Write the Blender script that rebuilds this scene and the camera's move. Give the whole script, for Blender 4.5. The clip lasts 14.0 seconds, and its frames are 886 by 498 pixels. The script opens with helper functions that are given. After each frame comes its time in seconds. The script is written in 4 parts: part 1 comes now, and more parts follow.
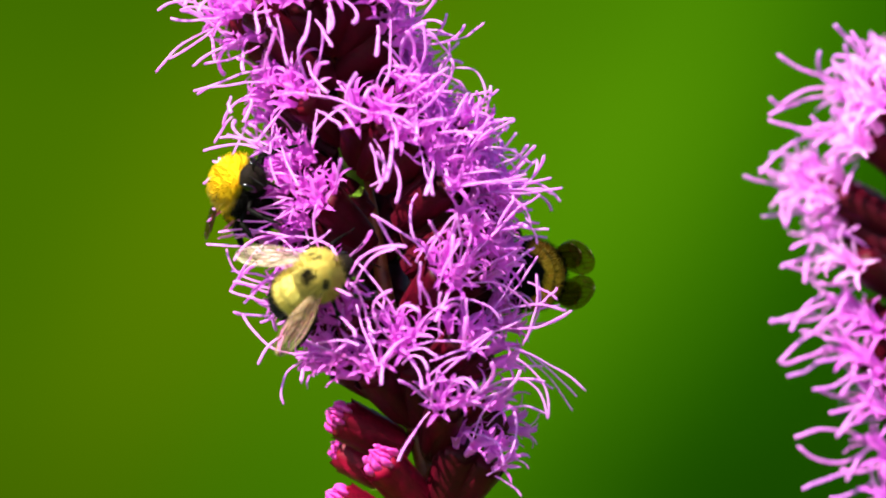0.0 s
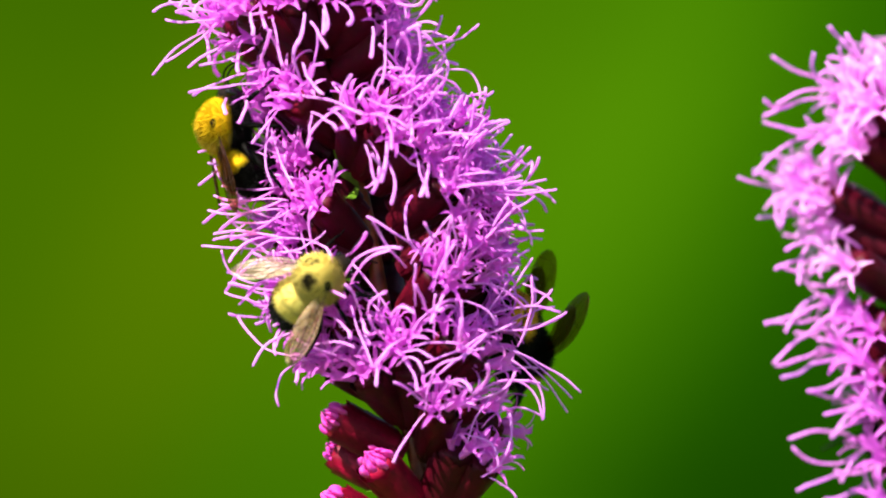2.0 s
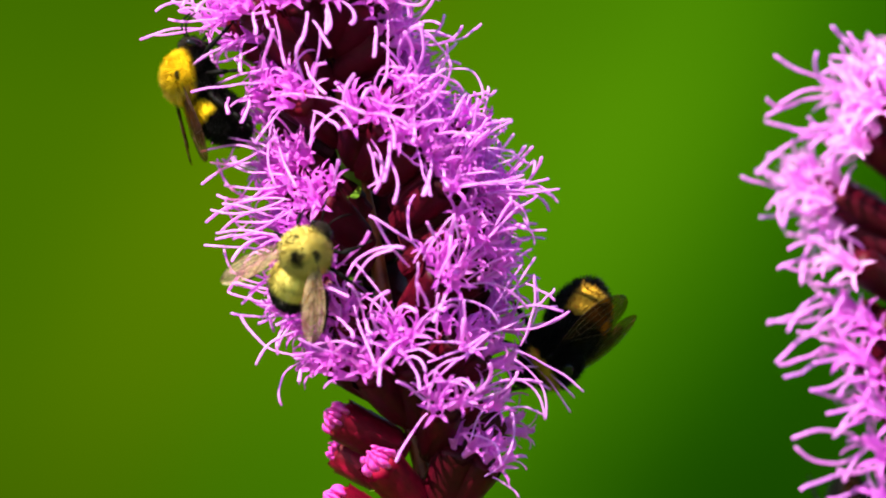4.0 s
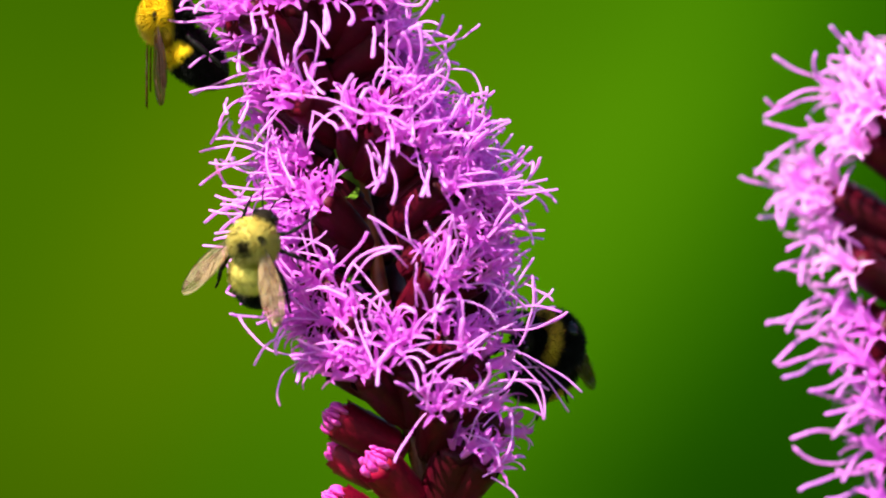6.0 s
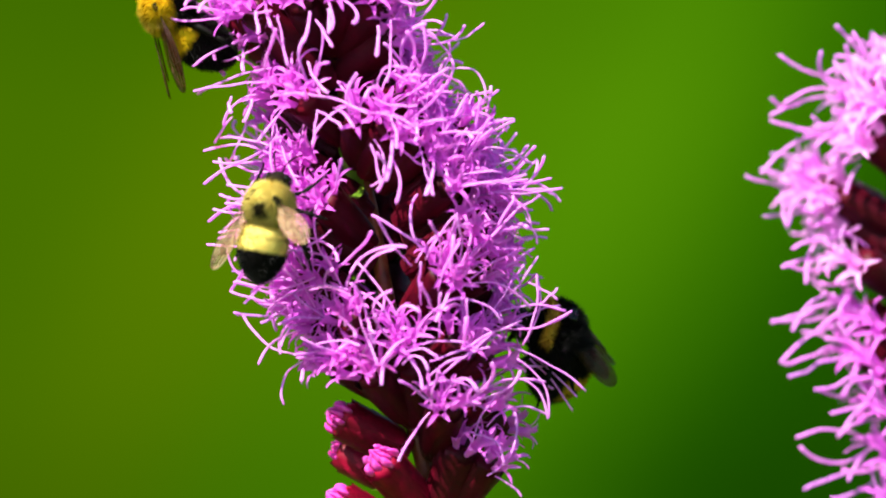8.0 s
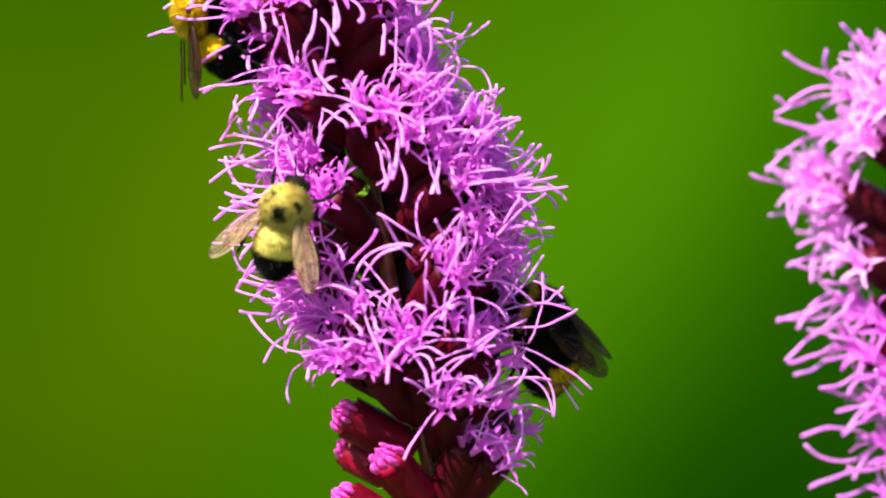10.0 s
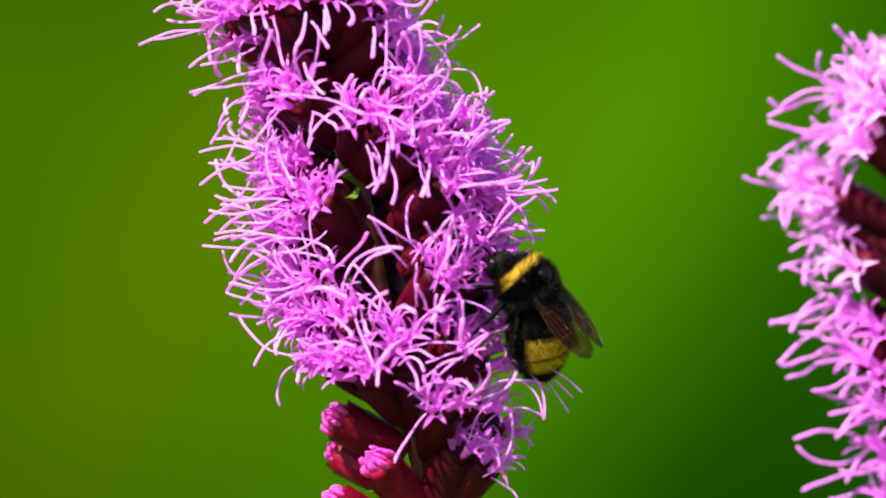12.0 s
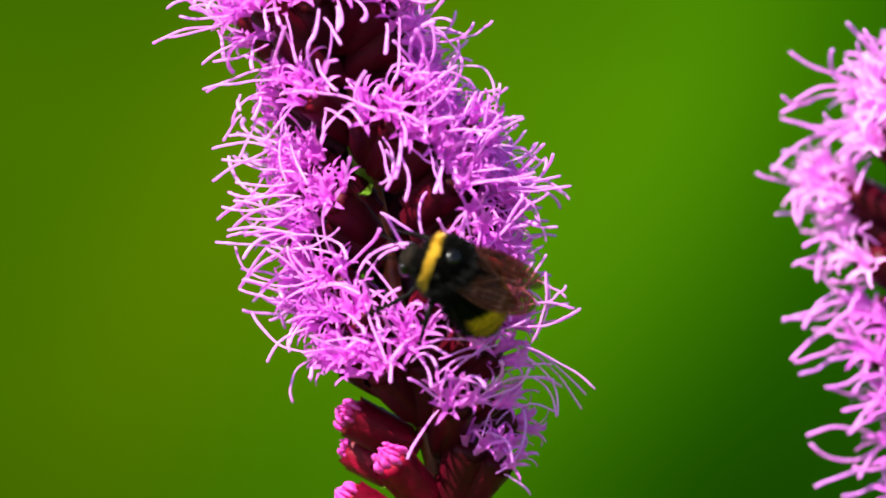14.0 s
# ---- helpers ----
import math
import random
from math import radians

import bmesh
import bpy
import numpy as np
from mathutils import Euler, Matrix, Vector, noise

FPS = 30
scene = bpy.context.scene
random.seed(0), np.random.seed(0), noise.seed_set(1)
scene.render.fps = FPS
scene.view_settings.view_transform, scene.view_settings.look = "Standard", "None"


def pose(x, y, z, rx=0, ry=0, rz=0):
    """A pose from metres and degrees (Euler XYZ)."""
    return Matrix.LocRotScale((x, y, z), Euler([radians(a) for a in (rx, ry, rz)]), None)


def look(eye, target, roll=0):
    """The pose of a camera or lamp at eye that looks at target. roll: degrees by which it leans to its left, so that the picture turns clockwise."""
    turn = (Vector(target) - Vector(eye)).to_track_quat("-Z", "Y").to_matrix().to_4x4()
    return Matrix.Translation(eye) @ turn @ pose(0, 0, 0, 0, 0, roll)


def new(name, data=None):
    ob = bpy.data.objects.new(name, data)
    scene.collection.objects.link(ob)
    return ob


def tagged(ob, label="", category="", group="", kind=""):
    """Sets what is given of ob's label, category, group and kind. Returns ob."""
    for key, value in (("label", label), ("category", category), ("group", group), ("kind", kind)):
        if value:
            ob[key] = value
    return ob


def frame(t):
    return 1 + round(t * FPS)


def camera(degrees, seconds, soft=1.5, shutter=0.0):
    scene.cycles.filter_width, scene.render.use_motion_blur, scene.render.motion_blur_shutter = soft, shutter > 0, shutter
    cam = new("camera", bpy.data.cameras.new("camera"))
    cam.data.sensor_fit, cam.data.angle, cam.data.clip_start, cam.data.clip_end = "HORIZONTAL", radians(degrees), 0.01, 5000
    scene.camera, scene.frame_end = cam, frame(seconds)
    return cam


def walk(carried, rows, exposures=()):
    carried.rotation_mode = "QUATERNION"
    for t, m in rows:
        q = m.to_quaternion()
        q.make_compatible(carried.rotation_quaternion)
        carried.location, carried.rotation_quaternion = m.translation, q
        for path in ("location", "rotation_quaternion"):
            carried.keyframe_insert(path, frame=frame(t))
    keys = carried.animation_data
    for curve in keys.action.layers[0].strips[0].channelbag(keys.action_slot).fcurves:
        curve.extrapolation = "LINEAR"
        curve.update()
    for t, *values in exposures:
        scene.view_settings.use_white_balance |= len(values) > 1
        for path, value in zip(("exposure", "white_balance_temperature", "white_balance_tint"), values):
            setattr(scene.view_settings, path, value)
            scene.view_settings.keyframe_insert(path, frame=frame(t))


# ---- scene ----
cam = camera(8.0, 14.0, 2.05, 0.3)
EYE = Vector((0.0, -0.73, 0.8))
# seconds, yaw and pitch in degrees: a long lens on an unsteady support
SHAKE = [(0, 0.000, 0.000), (0.5, 0.043, -0.010), (1, -0.021, 0.008), (1.5, -0.006, 0.002), (2, -0.045, 0.014), (2.5, 0.010, 0.000), (3, -0.041, 0.014), (5.5, 0.016, -0.002), (6, -0.035, 0.012), (6.5, -0.002, 0.000), (7, -0.002, 0.006), (7.5, 0.018, 0.000), (8, 0.002, 0.002), (10.5, 0.059, -0.014), (11, 0.043, -0.006), (11.5, 0.035, -0.006), (12, -0.035, 0.014), (12.5, 0.063, -0.014), (13, 0.076, -0.016), (13.5, 0.051, -0.010), (14, 0.082, -0.018)]
walk(cam, [(t, pose(*EYE, 90 + tilt, 0, turn)) for t, turn, tilt in SHAKE], [(0, 1.62), (14, 1.62)])
cam.data.dof.use_dof = True
cam.data.dof.focus_distance = 0.727
cam.data.dof.aperture_fstop = 14.0

# ---------------------------------------------------------------- light
SUN_TURN, SUN_HEIGHT = 46.0, 50.0        # degrees: from the left behind the camera, high
world = bpy.data.worlds.new("sky")
scene.world = world
world.use_nodes = True
wn = world.node_tree.nodes
sky = wn.new("ShaderNodeTexSky")
sky.sky_type = "NISHITA"
sky.sun_disc = False
sky.ozone_density = 2.6
sky.sun_elevation = radians(SUN_HEIGHT)
sky.sun_rotation = radians(180 + SUN_TURN)
world.node_tree.links.new(sky.outputs[0], wn["Background"].inputs[0])
wn["Background"].inputs[1].default_value = 0.08
sun = new("sun", bpy.data.lights.new("sun", "SUN"))
sun.data.energy = 5.0
sun.data.angle = radians(0.5)
sun.data.color = (1.0, 0.955, 0.87)
away = Vector((-math.sin(radians(SUN_TURN)) * math.cos(radians(SUN_HEIGHT)),
               -math.cos(radians(SUN_TURN)) * math.cos(radians(SUN_HEIGHT)), math.sin(radians(SUN_HEIGHT))))
sun.matrix_world = look(Vector((0, 0, 0.8)) + away * 5, (0, 0, 0.8))


# ---------------------------------------------------------------- materials
def lin(r, g, b):
    """Linear colour from the usual 0 to 255."""
    return tuple(((c / 255 + 0.055) / 1.055) ** 2.4 if c > 10 else c / 255 / 12.92 for c in (r, g, b)) + (1.0,)


class Mat:
    """A node material under construction."""

    def __init__(self, name):
        self.m = bpy.data.materials.new(name)
        self.m.use_nodes = True
        self.t = self.m.node_tree
        self.b = self.t.nodes["Principled BSDF"]
        self.out = self.t.nodes["Material Output"]

    def n(self, kind, **values):
        node = self.t.nodes.new(kind)
        for k, v in values.items():
            node.inputs[k.replace("_", " ")].default_value = v
        return node

    def l(self, a, b):
        self.t.links.new(a, b)

    def noise(self, scale, detail=3.0, coord="Object"):
        tc = self.n("ShaderNodeTexCoord")
        nz = self.n("ShaderNodeTexNoise", Scale=scale, Detail=detail)
        self.l(tc.outputs[coord], nz.inputs["Vector"])
        return nz.outputs["Fac"]

    def ramp(self, fac, stops, smooth=False):
        r = self.n("ShaderNodeValToRGB")
        e = r.color_ramp.elements
        if smooth:
            r.color_ramp.interpolation = "EASE"
        e[0].position, e[0].color = stops[0]
        e[1].position, e[1].color = stops[-1]
        for p, c in stops[1:-1]:
            x = e.new(p)
            x.color = c
        self.l(fac, r.inputs["Fac"])
        return r.outputs["Color"]

    def mix(self, fac, a, b, mode="MIX"):
        x = self.n("ShaderNodeMix")
        x.data_type, x.blend_type = "RGBA", mode
        for socket, value in ((x.inputs[0], fac), (x.inputs[6], a), (x.inputs[7], b)):
            if isinstance(value, (tuple, float, int)):
                socket.default_value = value
            else:
                self.l(value, socket)
        return x.outputs[2]

    def bump(self, height, strength, distance):
        x = self.n("ShaderNodeBump", Strength=strength, Distance=distance)
        self.l(height, x.inputs["Height"])
        self.l(x.outputs[0], self.b.inputs["Normal"])

    def surface(self, colour=None, rough=0.5, spec=0.4):
        if colour is not None:
            self.l(colour, self.b.inputs["Base Color"])
        self.b.inputs["Roughness"].default_value = rough
        self.b.inputs["Specular IOR Level"].default_value = spec
        return self


def thin(mat, colour, share):
    """Lets light pass through a thin leaf of the material."""
    tr = mat.n("ShaderNodeBsdfTranslucent")
    mat.l(colour, tr.inputs["Color"])
    mx = mat.n("ShaderNodeMixShader", Fac=share)
    mat.l(mat.b.outputs[0], mx.inputs[1])
    mat.l(tr.outputs[0], mx.inputs[2])
    mat.l(mx.outputs[0], mat.out.inputs["Surface"])


def petal_material(name, dark, mid, pale, share, scale=900):
    m = Mat(name)
    info = m.n("ShaderNodeObjectInfo")
    c = m.ramp(m.noise(scale, 4), [(0.25, dark), (0.5, mid), (0.8, pale)])
    tint = m.ramp(info.outputs["Random"], [(0.0, (0.86, 0.80, 0.92, 1)), (0.5, (1, 1, 1, 1)), (1.0, (1.0, 0.9, 0.98, 1))])
    c = m.mix(1.0, c, tint, "MULTIPLY")
    m.surface(c, 0.6, 0.15)
    m.bump(m.noise(scale * 3, 2), 0.25, 0.0001)
    thin(m, c, share)
    return m.m


STYLE = petal_material("style_lilac", lin(239, 144, 241), lin(248, 168, 247), lin(252, 188, 250), 0.5)
COROLLA = petal_material("corolla_pink", lin(204, 81, 210), lin(238, 119, 232), lin(249, 157, 243), 0.5, 420)
# lighter copy of the corolla pink: overexposed sunlight put into the colour
COROLLA_LIT = petal_material("corolla_pink_lit", lin(243, 142, 236), lin(251, 174, 245), lin(254, 198, 250), 0.5, 420)
BUD_TIP = petal_material("bud_tip_magenta", lin(200, 34, 146), lin(232, 78, 188), lin(248, 140, 218), 0.35)


def bract_material(name, dark, mid, lit):
    m = Mat(name)
    info = m.n("ShaderNodeObjectInfo")
    c = m.ramp(m.noise(260, 5), [(0.28, dark), (0.52, mid), (0.78, lit)])
    c = m.mix(1.0, c, m.ramp(info.outputs["Random"], [(0, (0.72, 0.66, 0.7, 1)), (1, (1.1, 1, 1, 1))]), "MULTIPLY")
    c = m.mix(1.0, c, m.ramp(m.noise(2200, 3), [(0.3, (0.86, 0.82, 0.82, 1)), (0.7, (1, 1, 1, 1))]), "MULTIPLY")
    m.surface(c, 0.5, 0.12)
    m.bump(m.noise(1500, 3), 0.2, 0.0001)
    return m.m


# maroon darkened to carry the shade deep between the heads
BRACT = bract_material("bract_maroon_shaded", lin(38, 0, 9), lin(64, 1, 18), lin(92, 3, 28))
# young bud red, kept brighter for the sun that reaches the buds
BUD_BRACT = bract_material("bud_bract_red", lin(70, 0, 18), lin(120, 2, 36), lin(176, 10, 64))


def stem_material():
    m = Mat("stem_green_brown")
    c = m.ramp(m.noise(300, 5), [(0.3, lin(72, 24, 14)), (0.55, lin(122, 58, 22)), (0.85, lin(104, 92, 30))])
    m.surface(c, 0.5, 0.4)
    m.bump(m.noise(1400, 3), 0.4, 0.0001)
    return m.m


STEM = stem_material()


def leaf_material():
    m = Mat("leaf_green")
    c = m.ramp(m.noise(500, 4), [(0.3, lin(70, 105, 20)), (0.7, lin(120, 160, 40))])
    m.surface(c, 0.45, 0.4)
    thin(m, c, 0.35)
    return m.m


LEAF = leaf_material()


def fur_material(name, bands, rough=0.75, belly=None, spots=()):
    """bands: (place along the body from tail 0 to head 1, colour) pairs, read along the part's own length."""
    m = Mat(name)
    tc = m.n("ShaderNodeTexCoord")
    sep = m.n("ShaderNodeSeparateXYZ")
    m.l(tc.outputs["Object"], sep.inputs[0])
    nz = m.n("ShaderNodeTexNoise", Scale=900.0, Detail=2.0)
    m.l(tc.outputs["Object"], nz.inputs["Vector"])
    # x from -6 mm to 6 mm becomes 0 to 1, with a ragged edge
    a = m.n("ShaderNodeMath")
    a.operation = "MULTIPLY_ADD"
    m.l(sep.outputs[0], a.inputs[0])
    a.inputs[1].default_value, a.inputs[2].default_value = 1 / 0.012, 0.47
    b = m.n("ShaderNodeMath")
    b.operation = "MULTIPLY_ADD"
    m.l(nz.outputs["Fac"], b.inputs[0])
    b.inputs[1].default_value = 0.08
    m.l(a.outputs[0], b.inputs[2])
    c = m.ramp(b.outputs[0], bands)
    grain = m.n("ShaderNodeTexNoise", Scale=2600.0, Detail=3.0)
    m.l(tc.outputs["Object"], grain.inputs["Vector"])
    c = m.mix(1.0, c, m.ramp(grain.outputs["Fac"], [(0.3, (0.9, 0.89, 0.86, 1)), (0.7, (1.0, 1.0, 1.0, 1))]), "MULTIPLY")
    if belly is not None:
        # dark hair on the underside
        r = m.n("ShaderNodeMapRange")
        r.inputs["From Min"].default_value, r.inputs["From Max"].default_value = belly + 0.0004, belly - 0.0004
        m.l(sep.outputs[2], r.inputs["Value"])
        c = m.mix(r.outputs[0], c, lin(18, 13, 10))
    rag = m.n("ShaderNodeVectorMath")
    rag.operation = "MULTIPLY_ADD"
    m.l(nz.outputs["Color"], rag.inputs[0])
    rag.inputs[1].default_value = (0.0022, 0.0022, 0.0022)
    m.l(tc.outputs["Object"], rag.inputs[2])
    for x, y, z, size in spots:
        d = m.n("ShaderNodeVectorMath")
        d.operation = "DISTANCE"
        m.l(rag.outputs[0], d.inputs[0])
        d.inputs[1].default_value = (x / 1000, y / 1000, z / 1000)
        r = m.n("ShaderNodeMapRange")
        r.inputs["From Min"].default_value, r.inputs["From Max"].default_value = size / 1000 * 1.25, size / 1000 * 0.7
        m.l(d.outputs["Value"], r.inputs["Value"])
        c = m.mix(r.outputs[0], c, lin(34, 27, 14))
    m.surface(c, rough, 0.05)
    m.b.inputs["Sheen Weight"].default_value = 0.02
    return m.m


def chitin_material(name, rough, gloss):
    m = Mat(name)
    c = m.ramp(m.noise(1500, 3), [(0.3, lin(5, 4, 3)), (0.75, lin(13, 10, 8))])
    m.surface(c, rough, gloss)
    m.bump(m.noise(4000, 2), 0.3, 0.00005)
    return m.m


CHITIN = chitin_material("chitin_black", 0.6, 0.06)
SHINE = chitin_material("chitin_polished", 0.16, 0.35)


def vein_material():
    m = Mat("wing_vein_brown")
    m.surface(m.ramp(m.noise(900, 2), [(0.3, lin(40, 18, 8)), (0.8, lin(80, 42, 22))]), 0.4, 0.4)
    return m.m


VEIN = vein_material()


def wing_material(name, pale, dark, through_tint, clear, rough, gloss=0.5):
    """A thin film, partly seen through, with streaks along its length."""
    m = Mat(name)
    tc = m.n("ShaderNodeTexCoord")
    stretch = m.n("ShaderNodeMapping")
    stretch.inputs["Scale"].default_value = (0.16, 1.0, 1.0)
    m.l(tc.outputs["Object"], stretch.inputs["Vector"])
    streak = m.n("ShaderNodeTexNoise", Scale=1900.0, Detail=4.0, Distortion=0.4)
    m.l(stretch.outputs[0], streak.inputs["Vector"])
    c = m.ramp(streak.outputs["Fac"], [(0.36, dark), (0.5, pale), (0.62, pale), (0.75, dark)])
    m.surface(c, rough, gloss)
    m.bump(streak.outputs["Fac"], 0.7, 0.0002)
    tr = m.n("ShaderNodeBsdfTransparent")
    tr.inputs["Color"].default_value = through_tint
    tl = m.n("ShaderNodeBsdfTranslucent")
    m.l(c, tl.inputs["Color"])
    one = m.n("ShaderNodeMixShader", Fac=0.35)
    m.l(m.b.outputs[0], one.inputs[1])
    m.l(tl.outputs[0], one.inputs[2])
    two = m.n("ShaderNodeMixShader")
    share = m.ramp(streak.outputs["Fac"], [(0.35, (clear - 0.22,) * 3 + (1,)), (0.6, (clear + 0.14,) * 3 + (1,))])
    m.l(share, two.inputs[0])
    m.l(one.outputs[0], two.inputs[1])
    m.l(tr.outputs[0], two.inputs[2])
    m.l(two.outputs[0], m.out.inputs["Surface"])
    return m.m


WING_CLEAR = wing_material("wing_clear", lin(222, 190, 150), lin(140, 86, 54), (0.93, 0.88, 0.74, 1), 0.64, 0.25)
WING_SMOKE = wing_material("wing_smoky", lin(46, 23, 8), lin(16, 8, 4), (0.55, 0.36, 0.15, 1), 0.7, 0.3, 0.35)


def ground_material():
    m = Mat("meadow_ground")
    c = m.ramp(m.noise(0.9, 6), [(0.3, lin(40, 62, 12)), (0.55, lin(62, 92, 18)), (0.8, lin(96, 104, 34))])
    m.surface(c, 0.9, 0.1)
    m.bump(m.noise(14, 4), 0.6, 0.05)
    return m.m


def distance_material():
    """The far meadow and trees as a glowing sheet, their blur and brightness painted as soft colour."""
    m = Mat("far_greenery_glow")
    g = m.n("ShaderNodeNewGeometry")
    s = m.n("ShaderNodeSeparateXYZ")
    m.l(g.outputs["Position"], s.inputs[0])

    def span(socket, a, b):
        r = m.n("ShaderNodeMapRange")
        r.inputs["From Min"].default_value, r.inputs["From Max"].default_value = a, b
        m.l(socket, r.inputs["Value"])
        return r.outputs[0]
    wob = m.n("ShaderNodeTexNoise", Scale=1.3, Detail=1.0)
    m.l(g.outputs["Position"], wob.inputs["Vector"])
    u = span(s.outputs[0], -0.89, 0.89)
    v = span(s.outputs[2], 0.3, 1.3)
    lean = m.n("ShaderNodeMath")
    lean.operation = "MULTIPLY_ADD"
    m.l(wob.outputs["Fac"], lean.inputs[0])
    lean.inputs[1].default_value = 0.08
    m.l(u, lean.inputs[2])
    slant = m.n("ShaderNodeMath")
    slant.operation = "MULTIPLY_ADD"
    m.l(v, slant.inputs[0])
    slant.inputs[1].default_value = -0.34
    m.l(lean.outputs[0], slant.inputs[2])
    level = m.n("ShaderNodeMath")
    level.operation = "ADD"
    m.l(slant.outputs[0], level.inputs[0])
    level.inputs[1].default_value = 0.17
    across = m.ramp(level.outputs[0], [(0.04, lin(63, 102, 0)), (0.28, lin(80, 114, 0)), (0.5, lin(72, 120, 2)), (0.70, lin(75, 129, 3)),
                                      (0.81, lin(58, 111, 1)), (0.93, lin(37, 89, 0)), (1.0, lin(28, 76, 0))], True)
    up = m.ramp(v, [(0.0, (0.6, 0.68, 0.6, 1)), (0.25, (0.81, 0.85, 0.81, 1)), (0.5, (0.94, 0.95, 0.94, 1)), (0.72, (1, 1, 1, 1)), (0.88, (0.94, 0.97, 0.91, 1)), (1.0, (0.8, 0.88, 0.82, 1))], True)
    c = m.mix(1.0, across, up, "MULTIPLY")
    # the sheet gives off its own light; no sun falls into its colour
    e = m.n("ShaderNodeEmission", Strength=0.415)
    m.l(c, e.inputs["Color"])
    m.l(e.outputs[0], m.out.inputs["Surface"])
    return m.m


# ---------------------------------------------------------------- mesh helpers, in millimetres
BASE_Z = 0.8


def mm(p):
    """Millimetres from the middle of the spike to metres in the world."""
    return Vector((p[0] / 1000, p[1] / 1000, BASE_Z + p[2] / 1000))


def part(name, bm, material, parent, label="", smooth=True):
    me = bpy.data.meshes.new(name)
    bm.to_mesh(me)
    bm.free()
    if smooth:
        me.polygons.foreach_set("use_smooth", [True] * len(me.polygons))
    for m in material if isinstance(material, (list, tuple)) else [material]:
        me.materials.append(m)
    ob = new(name, me)
    ob.parent = parent
    if label:
        ob["label"] = label
    return ob


def side_of(d):
    a = Vector((0, 0, 1)) if abs(d.z) < 0.8 else Vector((1, 0, 0))
    s = d.cross(a).normalized()
    return s, d.cross(s).normalized()


def tube(bm, points, radii, sides=6, flat=1.0, mat=0):
    """A closed tube through the points, with rounded ends."""
    rings = []
    count = len(points)
    s = None
    for i, p in enumerate(points):
        d = (points[min(i + 1, count - 1)] - points[max(i - 1, 0)]).normalized()
        if s is None:
            s, u = side_of(d)
        else:
            s = (s - d * s.dot(d)).normalized()
            u = d.cross(s).normalized()
        rings.append([bm.verts.new(p + (s * math.cos(a) + u * math.sin(a) * flat) * radii[i])
                      for a in (2 * math.pi * k / sides for k in range(sides))])
    for a, b in zip(rings, rings[1:]):
        for k in range(sides):
            bm.faces.new((a[k], a[(k + 1) % sides], b[(k + 1) % sides], b[k])).material_index = mat
    bm.faces.new(list(reversed(rings[0]))).material_index = mat
    d = (points[-1] - points[-2]).normalized()
    tip = bm.verts.new(points[-1] + d * radii[-1] * 0.8)
    for k in range(sides):
        bm.faces.new((rings[-1][k], rings[-1][(k + 1) % sides], tip)).material_index = mat


def bezier(a, b, c, d, count):
    out = []
    for i in range(count + 1):
        t = i / count
        out.append(a * (1 - t) ** 3 + b * 3 * t * (1 - t) ** 2 + c * 3 * t * t * (1 - t) + d * t ** 3)
    return out


def lobe(bm, root, out, up, length, width, curl):
    """One pointed, slightly cupped corolla lobe that bends outwards."""
    s = out.cross(up).normalized()
    rows, p, d = [], root.copy(), (up * 0.75 + out * 0.65).normalized()
    n = d.cross(s).normalized()
    for i, w in enumerate((0.75, 1.0, 0.72, 0.08)):
        rows.append([bm.verts.new(p + s * width * w * k / 2 + n * (0.12 * width * (1 if k == 0 else -1))) for k in (-1, 0, 1)])
        p = p + d * length / 3
        q = Matrix.Rotation(-curl / 3, 3, s)
        d = (q @ d).normalized()
        n = d.cross(s).normalized()
    for a, b in zip(rows, rows[1:]):
        for k in (0, 1):
            bm.faces.new((a[k], a[k + 1], b[k + 1], b[k]))


def corolla(bm, root, d, length, rng, size=0.8, broad=0.66):
    """A narrow funnel that opens into five lobes."""
    s, u = side_of(d)
    turn = rng.random() * 6.28
    rings = []
    for f, r in ((0, 0.36), (0.45, 0.5), (0.8, 0.72), (1.0, 0.92)):
        rings.append([bm.verts.new(root + d * length * f + (s * math.cos(turn + k * 0.6283) + u * math.sin(turn + k * 0.6283)) * r * size)
                      for k in range(10)])
    for a, b in zip(rings, rings[1:]):
        for k in range(10):
            bm.faces.new((a[k], a[(k + 1) % 10], b[(k + 1) % 10], b[k]))
    top = root + d * length
    for k in range(5):
        a = turn + k * 1.2566 + 0.31
        out = s * math.cos(a) + u * math.sin(a)
        lobe(bm, top + out * 0.8 * size - d * 0.1, out, d, (2.0 + 0.9 * rng.random()) * size, broad * size, 0.5 + 1.3 * rng.random())
    return top


def wobble(pts, rng):
    """Takes the ruler-drawn look off a thread."""
    a, b, c = rng.uniform(0, 6.28), rng.uniform(0, 6.28), rng.uniform(0.35, 0.7)
    side, up = side_of((pts[-1] - pts[0]).normalized())
    last = len(pts) - 1
    for i in range(1, last + 1):
        k = 0.07 * min(1, i / 4)
        pts[i] = pts[i] + side * math.sin(a + i * c) * k + up * math.sin(b + i * c * 1.4) * k


def filament(bm, root, d, length, bend, twist, rng, width=0.23):
    """One style branch: a soft club-ended thread that bends its own way."""
    s, u = side_of(d)
    axis = s * math.cos(twist) + u * math.sin(twist)
    pts, p, n = [], root.copy(), 11
    kink = rng.uniform(-0.5, 1.2)
    for i in range(n + 1):
        pts.append(p.copy())
        p = p + d * length / n
        f = i / n
        d = (Matrix.Rotation(bend / n * (1 + kink * (f - 0.5) * 2), 3, axis) @ d).normalized()
    wobble(pts, rng)
    tube(bm, pts, [width * (0.72 + 0.38 * min(1, (i / n) * 1.15)) * rng.uniform(0.93, 1.07) for i in range(n + 1)], 6, 0.62)


